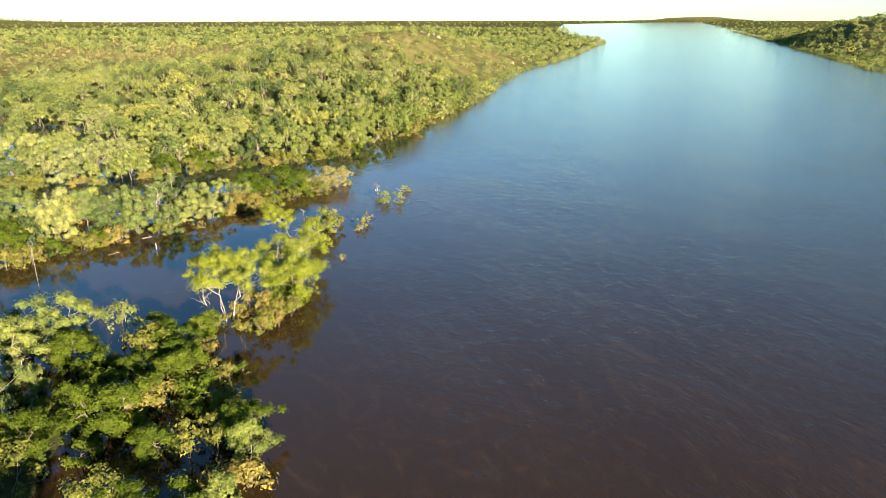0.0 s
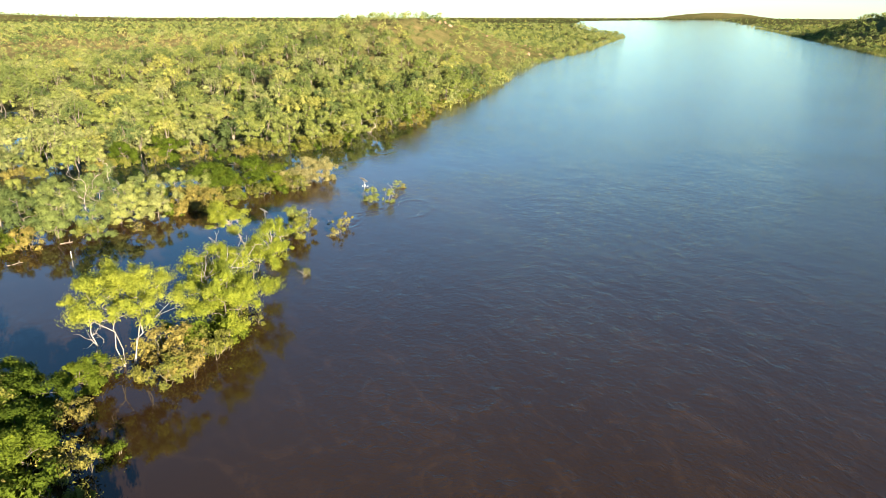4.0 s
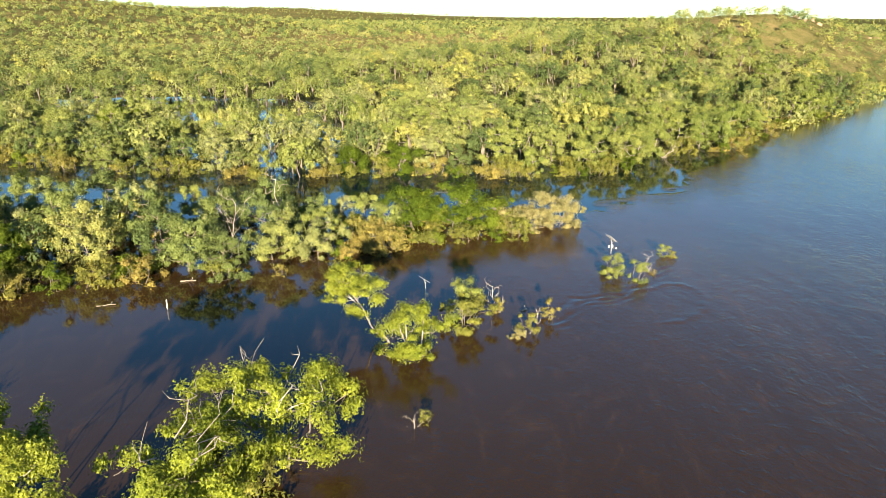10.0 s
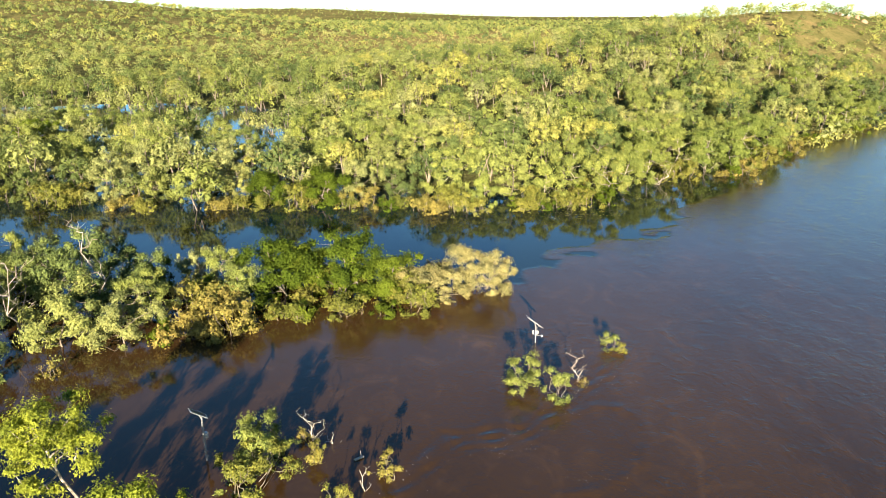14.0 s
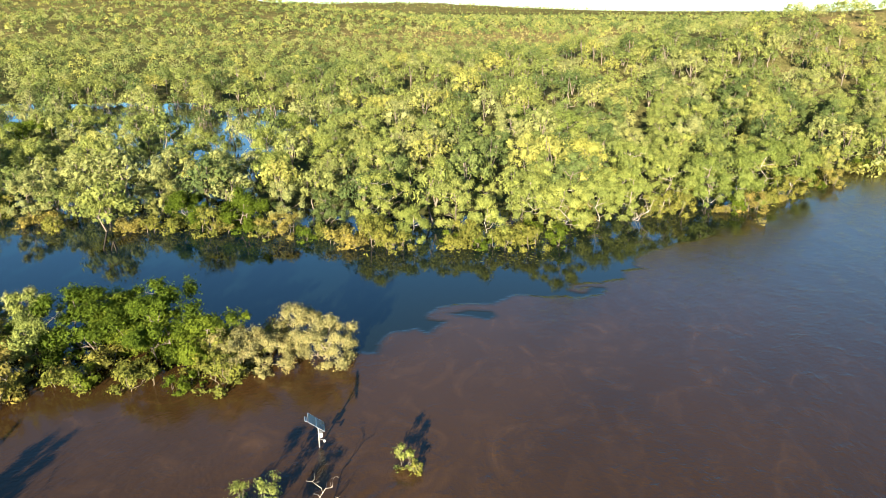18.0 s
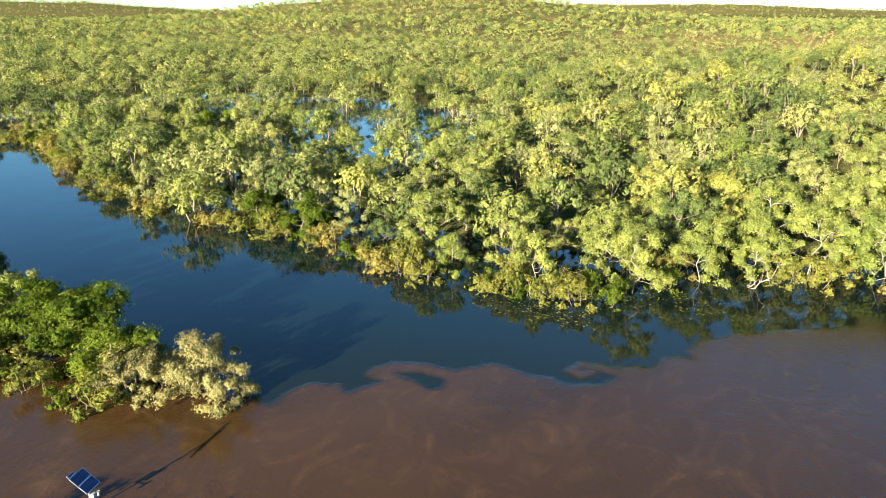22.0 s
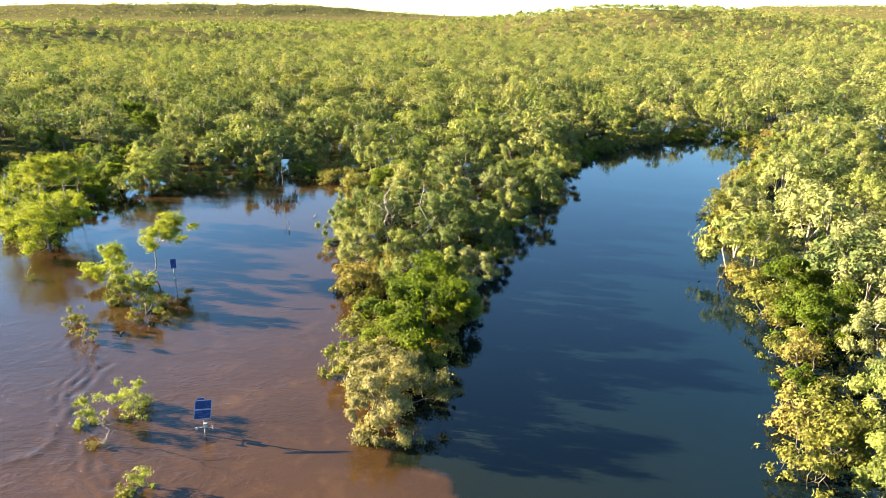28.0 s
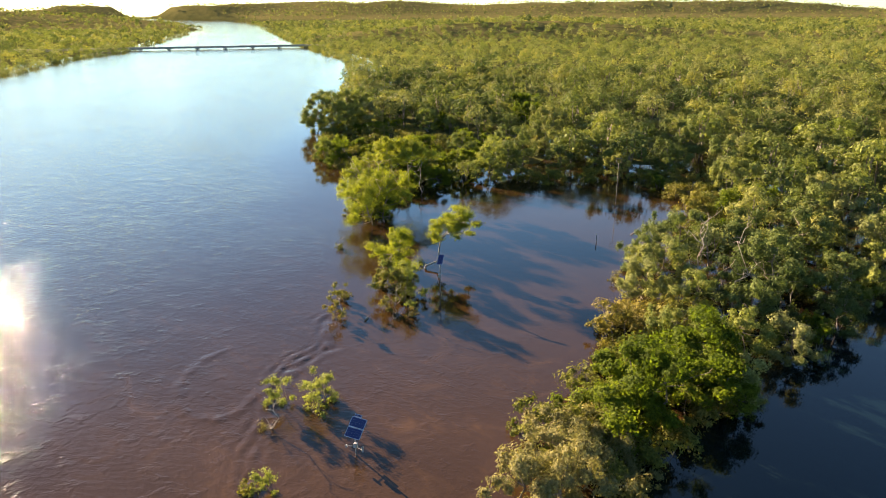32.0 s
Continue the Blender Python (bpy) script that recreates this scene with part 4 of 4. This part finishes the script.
def floating_log(x, y, length, turn, radius, label, bark=bark_dead):
    r = np.random.default_rng(int(length * 100))
    root = tagged(new("floating_log"), label, "log", "drifting logs")
    part("stem", np_mesh("stem", *tubes([bent(r, (-length / 2, 0, 0), (length / 2, 0, 0.08), radius, radius * 0.6, 8, 0.05)], 8), [bark], smooth=True), root)
    part("branch_stub", np_mesh("branch_stub", *tubes([bent(r, (length * 0.2, 0, 0.05), (length * 0.3, 0.3, 0.4), radius * 0.4, radius * 0.2, 3)], 6), [bark_dead], smooth=True), root)
    root.matrix_basis = pose(x, y, 0.02, 0, 0, turn)


floating_log(-37.3, 53.0, 1.7, 4, 0.10, "brown log floating on still brown water", bark_grey)
floating_log(-43.6, 46.4, 1.9, 8, 0.06, "brown log floating on still brown water", bark_grey)
floating_log(-1.0, 43.8, 0.7, 30, 0.10, "short drifting log with debris")


# ---- gauging stations ----
def bar(a, b, r, mat, parent, name, label="", sides=10):
    v, f = tubes([[(*a, r), (*((Vector(a) + Vector(b)) / 2), r), (*b, r)]], sides)
    return part(name, np_mesh(name, v, f, [mat], smooth=True), parent, label)


def solar_module(parent, m, w, h):
    mod = part("solar_module", box((w, h, 0.035), alu, "solar_module", 0.004), parent, "blue-black solar module in aluminium frame", m)
    nx, ny = max(2, round(w / 0.16)), max(2, round(h / 0.16))
    cw, ch = (w - 0.07) / nx, (h - 0.07) / ny
    bm = bmesh.new()
    for i in range(nx):
        for j in range(ny):
            at = Matrix.Translation((-w / 2 + 0.035 + (i + 0.5) * cw, -h / 2 + 0.035 + (j + 0.5) * ch, 0.0185))
            bmesh.ops.create_cube(bm, size=1, matrix=at @ Matrix.Diagonal((cw - 0.004, ch - 0.004, 0.006, 1)))
    part("cell_sheet", solid("cell_sheet", bm, cell_mat), mod)
    return mod


station = tagged(new("gauging_station"), "pole-mounted solar panel and instrument box standing in flood water", "gauging station", "river gauging posts")
bar((0, 0, -2.0), (0, 0, 1.55), 0.055, steel, station, "pole")
tilt = Matrix.Translation((-0.15, 0, 2.05)) @ Matrix.Rotation(radians(40), 4, "Y") @ Matrix.Rotation(radians(90), 4, "Z")
for k in (-1, 1):
    solar_module(station, tilt @ Matrix.Translation((0, k * 0.36, 0.03)), 1.2, 0.70)
solar_module(station, tilt @ Matrix.Translation((-0.22, 0.84, -0.05)), 0.55, 0.2)
for k in (-0.36, 0.36):
    part("rail", box((0.05, 1.36, 0.05), steel, "rail", 0.005), station, "", tilt @ Matrix.Translation((k, 0, -0.03)))
for k in (-0.45, 0.45):
    bar((0, 0, 1.3), (0.06, k, 1.82), 0.025, steel, station, "brace")
bar((0, 0, 1.5), (-0.13, 0, 2.0), 0.045, steel, station, "bracket")
cab = part("instrument_box", box((0.20, 0.28, 0.34), white_paint, "instrument_box", 0.015, (0.16, 0.12, 0.95)), station, "white instrument box")
part("door", box((0.02, 0.25, 0.31), white_paint, "door", 0.004, (0.273, 0.12, 0.95)), cab)
bar((0, 0, 0.72), (0.36, -0.5, 0.84), 0.024, steel, station, "sensor_arm")
part("sensor", box((0.14, 0.14, 0.20), white_paint, "sensor", 0.02, (0.36, -0.5, 0.82)), station, "pale radar level sensor")
bar((0, 0, 0.66), (0.1, 0.62, 0.66), 0.022, steel, station, "cross_arm")
part("rain_gauge", np_mesh("rain_gauge", *tubes([[(0.1, 0.62, 0.55, 0.08), (0.1, 0.62, 0.75, 0.08), (0.1, 0.62, 0.88, 0.10)]], 12), [white_paint]), station)
station.matrix_basis = pose(12.6, 60.9, 0, 0, 0, 21)

second = tagged(new("gauging_station"), "tall slender pole with one tilted solar panel in flood water", "gauging station", "river gauging posts")
bar((0, 0, -2.0), (0, 0, 3.3), 0.06, steel, second, "pole")
bar((0, 0, 3.1), (-0.15, 0, 3.55), 0.04, steel, second, "bracket")
solar_module(second, Matrix.Translation((-0.2, 0, 3.6)) @ Matrix.Rotation(radians(38), 4, "Y") @ Matrix.Translation((0, 0, 0.04)), 1.25, 0.62)
part("instrument_box", box((0.2, 0.3, 0.4), white_paint, "instrument_box", 0.015, (0.16, 0, 1.9)), second, "pale instrument box")
for k in range(6):
    bar((-0.14, 0, 0.3 + k * 0.42), (0.14, 0, 0.3 + k * 0.42), 0.012, steel, second, "step_bolt", "", 6)
second.matrix_basis = pose(-11.0, 43.6, 0, 0, 0, 33)

mast = tagged(new("mast"), "tall thin steel mast with a square frame, among flooded trees", "mast")
bar((0, 0, -1.0), (0, 0, 6.4), 0.04, dull_steel, mast, "pole")
for a, b in (((0, -0.35, 6.4), (0, 0.35, 6.4)), ((0, -0.35, 7.1), (0, 0.35, 7.1)), ((0, -0.35, 6.4), (0, -0.35, 7.1)), ((0, 0.35, 6.4), (0, 0.35, 7.1))):
    bar(a, b, 0.03, dull_steel, mast, "frame_bar", "", 6)
mast.matrix_basis = pose(-55, 36, 0, 0, 0, 45)

board = tagged(new("gauge_board"), "white depth gauge board on a post in brown water", "gauge board")
bar((0, 0, -1.5), (0, 0, 1.15), 0.03, steel, board, "post")
part("board", box((0.03, 0.12, 0.9), white_paint, "board", 0.004, (0.05, 0, 0.62)), board, "white enamelled board")
for k in range(12):
    part("mark", box((0.006, 0.07, 0.025), plain("black_marks", (0.02, 0.02, 0.02), 0.6) if k == 0 else bpy.data.materials["black_marks"], "mark", 0, (0.069, 0.02, 0.22 + k * 0.072)), board)
board.matrix_basis = pose(-37.0, 45.2, 0, 0, 0, -90)

# ---- bridge ----
bridge = tagged(new("bridge"), "long low concrete road bridge almost awash in the flood", "bridge")
b0, b1 = Vector((-70, -551, 0)), Vector((-318, -429, 0))
span = (b1 - b0).length
frame_m = Matrix.Translation(b0) @ Matrix.Rotation(math.atan2(b1.y - b0.y, b1.x - b0.x), 4, "Z")
part("deck", box((span, 7.0, 0.9), concrete, "deck", 0.08, (span / 2, 0, 1.45)), bridge, "", frame_m)
for k in (-1, 1):
    part("kerb", box((span, 0.4, 0.45), concrete, "kerb", 0.04, (span / 2, 3.2 * k, 2.12)), bridge, "", frame_m)
for k in range(int(span / 22)):
    x = 11 + k * 22
    pier = part("pier", box((1.4, 6.0, 4.0), concrete, "pier", 0.3, (x, 0, -1.7)), bridge, "", frame_m)
    part("headstock", box((3.2, 7.2, 0.7), concrete, "headstock", 0.1, (x, 0, 0.66)), pier)

# ---- rocks on the hill ----
r2 = np.random.default_rng(90)
V, F, base = [], [], 0
bm = bmesh.new()
bmesh.ops.create_icosphere(bm, subdivisions=2, radius=1)
ico_v, ico_f = np.array([v.co[:] for v in bm.verts]), np.array([[v.index for v in f.verts] for f in bm.faces])
bm.free()
rx, ry = r2.normal(225, 60, 90), r2.normal(425, 45, 90)
rz = ground_height(rx, ry)
for x, y, z in zip(rx, ry, rz):
    s = r2.uniform(0.5, 1.8)
    v = ico_v * (1 + 0.35 * r2.normal(size=(len(ico_v), 1)) * 0.6) * np.array([s, s * r2.uniform(0.6, 1.3), s * r2.uniform(0.5, 0.9)])
    V.append(v + (x, y, z + 0.2 * s))
    F.append(ico_f + base)
    base += len(ico_v)
tagged(new("boulders", np_mesh("boulders", np.concatenate(V), np.concatenate(F), [rock_mat])), "red-brown sandstone boulders on a grassy hillside", "rocks", kind="stuff")

# ---- floating leaves and foam flecks ----
r3 = np.random.default_rng(95)
n = 260
fx, fy = np.r_[r3.normal(33, 4.5, n // 2), r3.normal(24, 3, n // 2)], np.r_[r3.normal(113, 2.0, n // 2), r3.normal(102.5, 1.2, n // 2)]
ang, size = r3.uniform(0, 6.28, n), r3.uniform(0.05, 0.16, n)
quad = np.array([(-1, -0.6), (1, -0.7), (1.1, 0.6), (-0.9, 0.7)])
px = fx[:, None] + (quad[:, 0] * np.cos(ang)[:, None] - quad[:, 1] * np.sin(ang)[:, None]) * size[:, None]
py = fy[:, None] + (quad[:, 0] * np.sin(ang)[:, None] + quad[:, 1] * np.cos(ang)[:, None]) * size[:, None]
lo = np.stack([px, py, np.full_like(px, 0.008)], -1).reshape(-1, 3)
tagged(new("floating_leaves", np_mesh("floating_leaves", lo, np.arange(n * 4).reshape(-1, 4), [leaf_shrub])), "green leaves drifting on still water by the bank", "leaves", kind="stuff")

# flecks of foam where the current breaks
n = 150
u = r3.uniform(0, 1, n)
side = np.where(r3.uniform(size=n) < 0.5, 1, 0)
fx = np.where(side, 1.5 + 17 * u, 13.2 + 4.2 * np.cos(2.2 + 3.2 * u)) + r3.normal(size=n) * 1.1
fy = np.where(side, 40.5 + 13.0 * u + 1.2 * np.sin(u * 9), 45.6 + 3.4 * np.sin(2.2 + 3.2 * u)) + r3.normal(size=n) * 0.9
ang, size = r3.uniform(0, 6.28, n), r3.uniform(0.008, 0.028, n)
px = fx[:, None] + (quad[:, 0] * np.cos(ang)[:, None] - quad[:, 1] * np.sin(ang)[:, None]) * size[:, None]
py = fy[:, None] + (quad[:, 0] * np.sin(ang)[:, None] + quad[:, 1] * np.cos(ang)[:, None]) * size[:, None]
foam = np.stack([px, py, eddies(px, py) + 0.012], -1).reshape(-1, 3)
foam_mat = plain("pale_foam", (0.55, 0.50, 0.44), 0.9)
tagged(new("foam_flecks", np_mesh("foam_flecks", foam, np.arange(n * 4).reshape(-1, 4), [foam_mat])), "pale foam flecks on turbulent brown water", "foam", kind="stuff")
